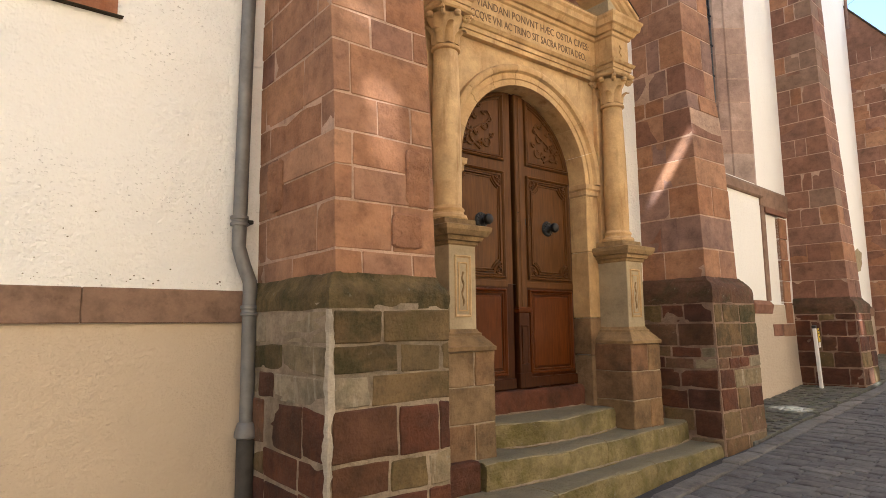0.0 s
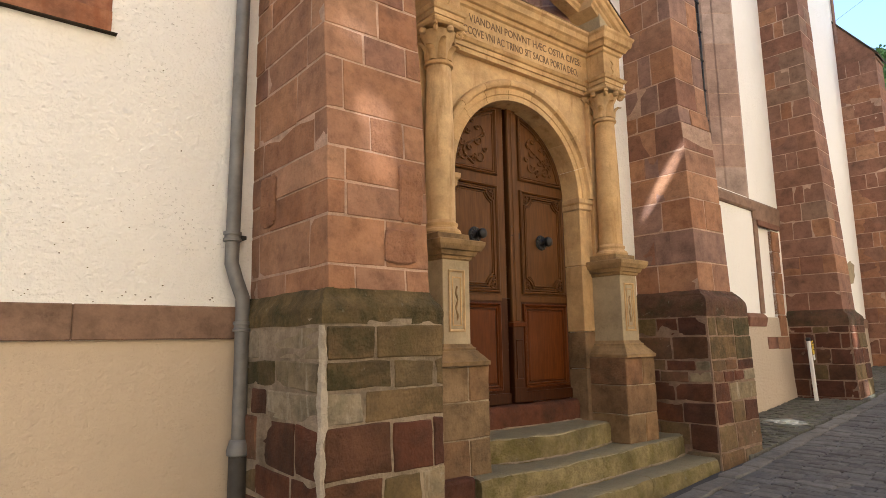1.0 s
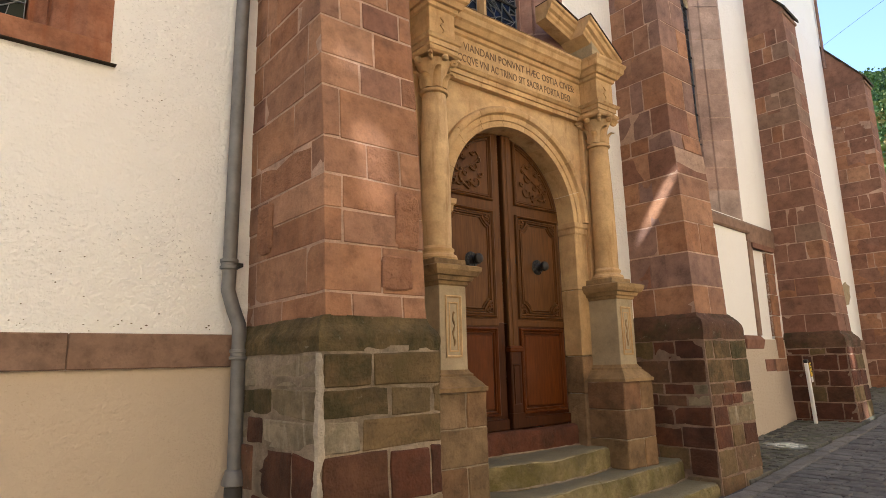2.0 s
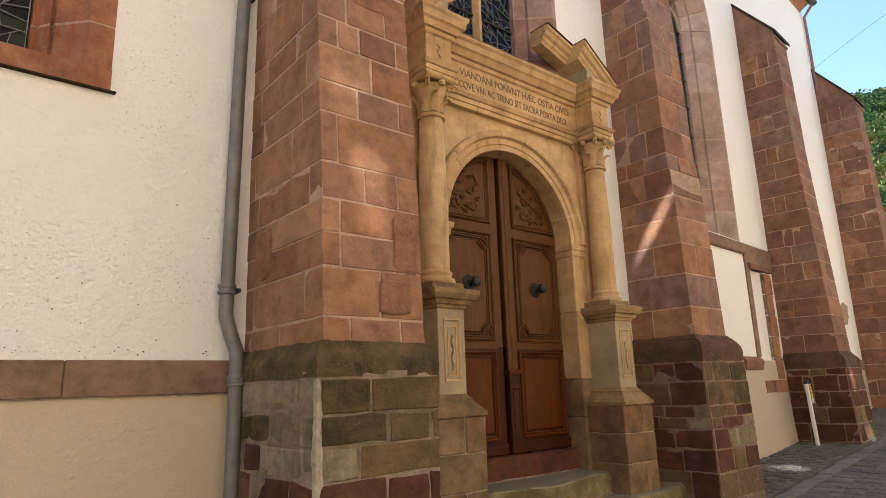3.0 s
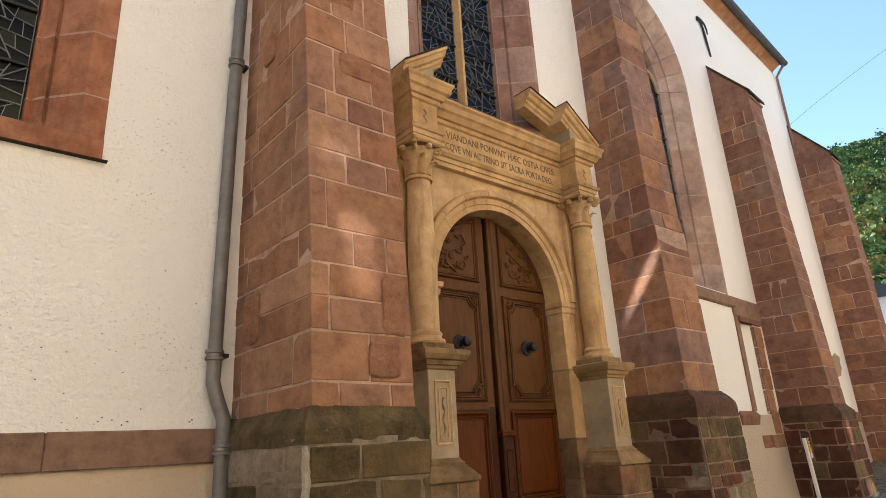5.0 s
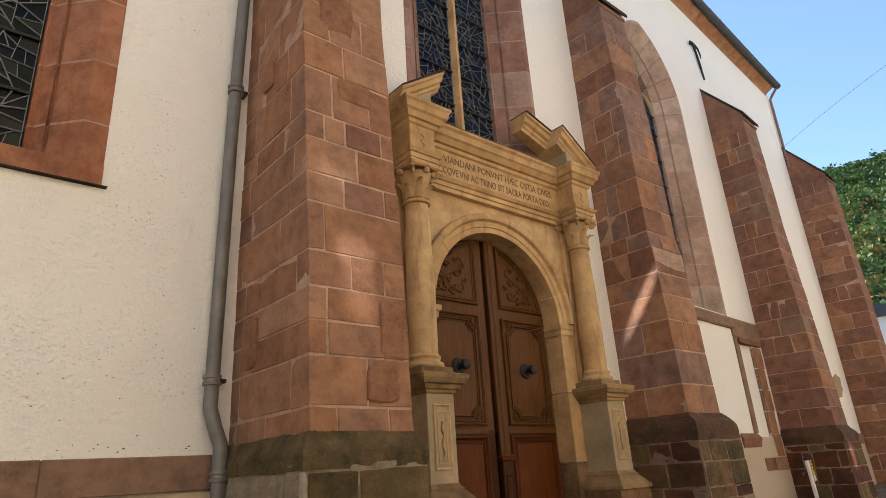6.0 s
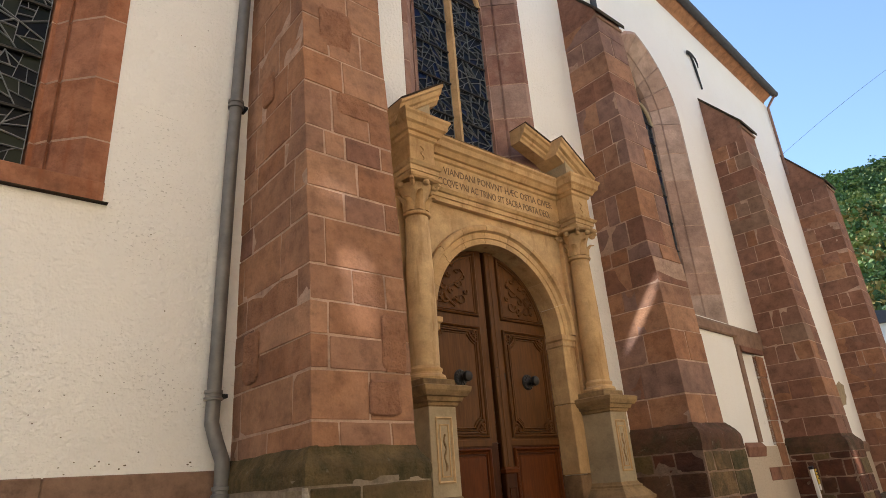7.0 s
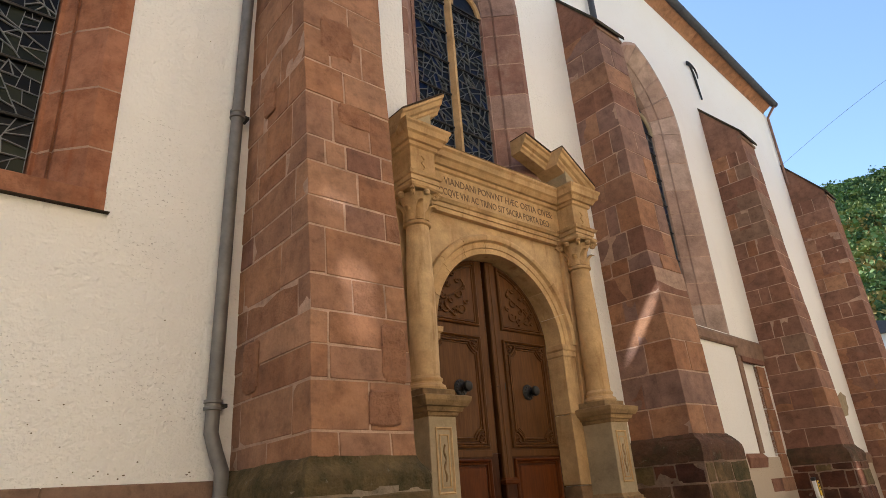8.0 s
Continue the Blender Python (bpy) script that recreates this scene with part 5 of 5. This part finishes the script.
tagged(blk, "dark red sandstone block at the end of a step", "stone block")

# ---- rain pipe, post, wall anchor, cable ----
pipe = thing("downpipe", "weathered grey zinc rain pipe on a dark cast-iron foot", "downpipe")
part("upper_pipe", tube([(3.955, 3.40, 9.5), (3.93, 3.40, 5.4), (3.892, 3.40, 3.7), (3.874, 3.40, 2.06), (3.873, 3.40, 1.98), (3.90, 3.38, 1.87), (3.932, 3.36, 1.77), (3.935, 3.36, 1.70), (3.935, 3.36, 0.93)], 0.042, 16), M_ZINC, pipe, smooth=True)
part("foot_pipe", tube([(3.935, 3.36, 0.90), (3.935, 3.36, -0.1)], 0.054, 16), M_CAST, pipe, "dark cast-iron standpipe", True)
part("socket", lathe([(0.05, 0.86), (0.068, 0.87), (0.068, 0.895), (0.052, 0.95), (0.046, 0.955)], 3.935, 3.36, 18), M_ZINC, pipe, smooth=True)
for x, y, z in ((3.872, 3.40, 2.14), (3.935, 3.36, 1.60), (3.903, 3.40, 4.18), (3.935, 3.40, 6.2), (3.948, 3.40, 8.2)):
    part("collar", lathe([(0.046, z - 0.03), (0.054, z - 0.028), (0.054, z - 0.012), (0.047, z - 0.008), (0.047, z + 0.008), (0.054, z + 0.012), (0.054, z + 0.03), (0.046, z + 0.032)], x, y, 18), M_ZINC, pipe, smooth=True)
    part("bracket", box(x + 0.04, x + 0.085, y - 0.012, y + 0.07, z - 0.012, z + 0.012, 0.003), M_IRON, pipe)
p2 = thing("downpipe", "dark rain pipe rising from behind a buttress", "downpipe")
part("pipe", tube([(8.93, 3.39, 9.7), (8.93, 3.39, 2.0), (8.93, 3.35, 0.3)], 0.045, 12), M_ROOF, p2, smooth=True)
p3 = thing("downpipe", "thin red-brown rain pipe at the choir corner", "downpipe", CHOIR)
part("pipe", tube([(7.84, -0.26, 9.60), (7.86, -0.14, 9.48), (7.88, -0.05, 9.38), (7.90, -0.045, 8.3), (7.90, -0.045, 7.6)], 0.03, 10), M_PURPLE, p3, smooth=True)

post = thing("marker_post", "leaning white marker post with yellow sign beside the buttress", "post", CHOIR @ Matrix.Translation((3.14, -0.36, 0.62)) @ Matrix.Rotation(radians(-7), 4, "Y"))
part("pole", box(-0.03, 0.03, -0.02, 0.02, -0.1, 0.80, 0.006), M_PAINT, post)
part("cap", box(-0.036, 0.036, -0.026, 0.026, 0.80, 0.84, 0.006), M_BLACK, post, "black plastic cap")
part("sign_plate", box(0.032, 0.10, -0.03, -0.022, 0.60, 0.79, 0.003), M_SIGN, post, "small yellow sign plate")
part("sign_plate", box(0.032, 0.10, -0.03, -0.022, 0.52, 0.595, 0.003), M_PAINT, post)
for i, (x0, x1, z) in enumerate(((0.045, 0.088, 0.75), (0.045, 0.075, 0.71), (0.06, 0.088, 0.66))):
    part("sign_bar", box(x0, x1, -0.034, -0.030, z, z + 0.018, 0), M_BLACK, post)
anc = thing("wall_anchor", "black wrought-iron wall anchor on the white wall", "wall anchor", CHOIR)
part("anchor_bar", tube([(3.42, -0.03, 8.72), (3.52, -0.03, 8.72), (3.58, -0.03, 8.60), (3.62, -0.03, 8.40), (3.69, -0.03, 8.05)], [0.016, 0.02, 0.02, 0.022, 0.015], 8), M_IRON, anc)
part("anchor_hook", tube([(3.33, -0.04, 8.66), (3.36, -0.04, 8.74), (3.44, -0.04, 8.76), (3.56, -0.04, 8.76), (3.68, -0.04, 8.73), (3.74, -0.04, 8.64), (3.73, -0.04, 8.54)], [0.016, 0.018, 0.02, 0.02, 0.018, 0.015, 0.01], 8), M_IRON, anc)
wire = part("overhead_cable", tube([(2.51 + 31 * math.cos(radians(a)), -0.32 + 31 * math.sin(radians(a)), 1.55 + 31 * math.tan(radians(27.05 - 0.31 * (a - 8.4) - 0.0115 * (a - 8.4) ** 2))) for a in np.linspace(-2.0, 19.0, 17)], 0.007, 6), M_IRON)
tagged(wire, "thin dark overhead cable across the sky", "cable")

# ---- buildings across the street, out of view ----
# unseen wall, its distance, height and cream tone set to bounce sunlight onto the church
opp = part("wall_opposite", box(-25, 40, -4.6, -4.0, -2, 9.0, 0), M_OPP)
tagged(opp, "unseen cream plaster house front throwing sunlight back across the street", "wall", kind="structure")

# ---- paving ----
def sett_points(cx, cy, lx, ly, rnd, h=0.045, dome=0.016):
    """Corner points and faces of one worn paving stone on the sloping street."""
    lx, ly = lx * rnd.uniform(0.93, 0.99), ly * rnd.uniform(0.94, 0.99)
    turn = rnd.uniform(-0.05, 0.05)
    lift = rnd.uniform(-0.007, 0.007)
    tip = (rnd.uniform(-0.03, 0.03), rnd.uniform(-0.03, 0.03))
    pts = []
    for k, z in ((1.0, -h), (0.985, -0.010), (0.91, 0.003), (0.5, dome * 0.45)):
        for sx, sy in ((-1, -1), (0, -1.05), (1, -1), (1, 1), (0, 1.05), (-1, 1)):
            x, y = sx * lx / 2 * k, sy * ly / 2 * k
            xr, yr = x * math.cos(turn) - y * math.sin(turn), x * math.sin(turn) + y * math.cos(turn)
            pts.append((cx + xr, cy + yr, slope(cx + xr) + z + lift + tip[0] * x + tip[1] * y))
    faces = []
    for r in range(3):
        for i in range(6):
            faces.append((r * 6 + i, r * 6 + (i + 1) % 6, r * 6 + 6 + (i + 1) % 6, r * 6 + 6 + i))
    faces.append(tuple(range(18, 24)))
    return pts, faces


def pave(name, label, cells, mat, near, child, rnd, most=300):
    """Paving whose nearest stones are parts of their own, the rest one joined part."""
    th = thing(name, label, "paving", kind="structure")
    cells = sorted(cells, key=lambda c: math.hypot(c[0] - near[0], c[1] - near[1]))
    verts, faces = [], []
    for i, (cx, cy, lx, ly) in enumerate(cells):
        p, f = sett_points(cx, cy, lx, ly, rnd)
        if i < most:
            me = bpy.data.meshes.new(child)
            me.from_pydata(p, [], f)
            me.materials.append(mat)
            new(child, me).parent = th
        else:
            k = len(verts)
            verts += p
            faces += [tuple(k + q for q in ff) for ff in f]
    if verts:
        me = bpy.data.meshes.new(name + "_field")
        me.from_pydata(verts, [], faces)
        me.materials.append(mat)
        ob = new(name + "_field", me)
        ob.parent = th
        tagged(ob, kind="stuff")
    return th


Q = random.Random(21)


def wall_y(x):
    """The foot of the church wall along the street."""
    return 3.47 if x < 9 else 3.47 + 0.075 * (x - 9)


def kerb_y(x):
    return 2.55 + 0.055 * (x - 8.2) if x > 3.93 else 3.56


cells, x, row = [], -8.8, 0
while x < 26:
    lx = Q.uniform(0.105, 0.135)
    y = kerb_y(x) - 0.17 - Q.uniform(0.0, 0.16)
    first = True
    top = kerb_y(x) - 0.145
    while y > -3.9:
        ly = Q.uniform(0.17, 0.31)
        cells.append((x + lx / 2, (top + top - ly) / 2, lx, ly))
        top -= ly
        y = top
    x += lx
pave("street", "grey stone setts laid in rows across the climbing street", cells, M_SETT, (8.4, 1.9), "sett", Q)
cells, x = [], 4.0
while x < 24:
    lx = Q.uniform(0.28, 0.48)
    cells.append((x + lx / 2, kerb_y(x + lx / 2) - 0.06, lx * 1.02, 0.16))
    x += lx
pave("gutter_row", "row of flat pale gutter stones along the street edge", cells, M_KERB, (9, 2.6), "gutter_stone", Q)
cells, x = [], 8.6
while x < 20:
    lx = Q.uniform(0.075, 0.105)
    y = kerb_y(x) + 0.07
    while y < wall_y(x) - 0.02:
        ly = Q.uniform(0.08, 0.12)
        cells.append((x + lx / 2, y + ly / 2, lx, ly))
        y += ly
    x += lx
pave("verge", "strip of small dark mossy setts between buttresses", cells, M_PEBBLE, (10, 3.0), "small_sett", Q)

# ---- wooded hillside ----
LEAF = []
for nm, a, b in (("dark_foliage", (0.06, 0.11, 0.05), (0.12, 0.18, 0.08)), ("green_foliage", (0.10, 0.17, 0.055), (0.18, 0.26, 0.085)), ("olive_foliage", (0.18, 0.22, 0.07), (0.28, 0.31, 0.11)), ("ochre_foliage", (0.25, 0.19, 0.06), (0.36, 0.28, 0.10))):
    n = Nodes(nm)
    geo = n.t.nodes.new("ShaderNodeNewGeometry")
    LEAF.append(n.done(n.mix(geo.outputs["Random Per Island"], a, b), 0.8, spec=0.2))


def tree_leaves(cx, cy, cz, h, kind, rnd, count):
    """A crown of many small leaf clumps with an uneven outline."""
    v, f = [], []
    lobes = [(rnd.uniform(-.3, .3), rnd.uniform(-.3, .3), rnd.uniform(.35, .85), rnd.uniform(.22, .36)) for _ in range(6)]
    for _ in range(count):
        if kind == 0:
            t = rnd.random() ** 0.7
            r = 0.24 * (1 - t) * rnd.uniform(0.5, 1.15) + 0.015
            a = rnd.uniform(0, 6.28)
            p = Vector((r * math.cos(a), r * math.sin(a), 0.12 + 0.88 * t))
        else:
            lx, ly, lz, lr = rnd.choice(lobes)
            d = Vector((rnd.gauss(0, 1), rnd.gauss(0, 1), rnd.gauss(0, 1))).normalized() * lr * rnd.uniform(0.7, 1.08)
            p = Vector((lx + d.x, ly + d.y, lz + d.z * 0.8))
        p = Vector((cx, cy, cz)) + p * h
        s = h * rnd.uniform(0.024, 0.05)
        nrm = Vector((rnd.gauss(0, 1), rnd.gauss(0, 1), rnd.gauss(0.5, 1))).normalized()
        e = nrm.orthogonal().normalized() * s
        g = nrm.cross(e)
        k = len(v)
        v += [p - e - g * 0.7, p + e * 0.9 - g, p + e + g * 0.8, p - e * 0.7 + g + nrm * s * 0.5]
        f.append((k, k + 1, k + 2, k + 3))
    return v, f


T = random.Random(33)
verts, faces, mats = [], [], []
trunks = bmesh.new()
for i in range(2200):
    az, r = radians(T.uniform(0, 21)), 105 + 260 * T.random() ** 0.8
    x, y = 2.5 + r * math.cos(az), r * math.sin(az)
    if mound(x, y) < 0.5:
        continue
    near = r < 170
    h = T.uniform(7, 11.5)
    k = T.random()
    low = r < 215
    mi = (0 if k < .25 else 1 if k < .55 else 2 if k < .8 else 3) if low else (0 if k < .55 else 1 if k < .92 else 2)
    v, f = tree_leaves(x, y, slope(x) + mound(x, y) - 0.5, h, 0 if mi == 0 and T.random() < .55 else 1, T, 300 if near else 230)
    o = len(verts)
    verts += v
    faces += [tuple(o + q for q in ff) for ff in f]
    mats += [mi] * len(f)
    if near:
        zg = slope(x) + mound(x, y)
        tube([(x, y, zg - 1), (x + 0.1, y, zg + h * 0.5), (x, y + 0.2, zg + h * 0.85)], [0.22, 0.15, 0.04], 5, trunks)
me = bpy.data.meshes.new("woods")
me.from_pydata(verts, [], faces)
for mt in LEAF:
    me.materials.append(mt)
me.polygons.foreach_set("material_index", mats)
woods = tagged(new("woods", me), "dense green and ochre woods on the hillside", "woods", kind="stuff")
part("trunks", trunks, M_CAST, woods)
HN = Nodes("wood_floor")
hf = HN.noise(0.12, 6, 0.7)
hc = HN.ramp(hf, [(0.3, (0.02, 0.035, 0.015)), (0.7, (0.05, 0.07, 0.025))])
M_HILL = HN.done(hc, 0.95)
ground.data.materials.append(M_HILL)
for p in ground.data.polygons:
    c = p.center
    if mound(c.x, c.y) > 0.6 or abs(c.x) > 60 or abs(c.y) > 40:
        p.material_index = 1

# ---- white house at the street's end ----
hx, hy = 47.0, 10.6
hz = slope(hx)
house = thing("house", "small white house with a dark roof below the wood", "house", Matrix.Translation((hx, hy, hz)) @ Matrix.Rotation(radians(12), 4, "Z"))
part("wall", box(-3, 3, -3.2, 3.2, -0.5, 6.6, 0.02), M_CHOIR, house)
part("roof", loft(bmesh.new(), [[(-3.3, -3.6, 6.55), (3.3, -3.6, 6.55), (3.3, 3.6, 6.55), (-3.3, 3.6, 6.55)], [(-3.3, -0.05, 7.3), (3.3, -0.05, 7.3), (3.3, 0.05, 7.3), (-3.3, 0.05, 7.3)]]), M_ROOF, house)
for yy in (-1.9, 0.1, 1.9):
    for zz in (0.9, 3.4):
        wdw = part("window", box(-3.06, -2.95, yy - 0.5, yy + 0.5, zz, zz + 1.5, 0.01), M_PAINT, house)
        part("pane", box(-3.075, -3.05, yy - 0.42, yy + 0.42, zz + 0.08, zz + 1.42, 0.0), M_GLASS, wdw)
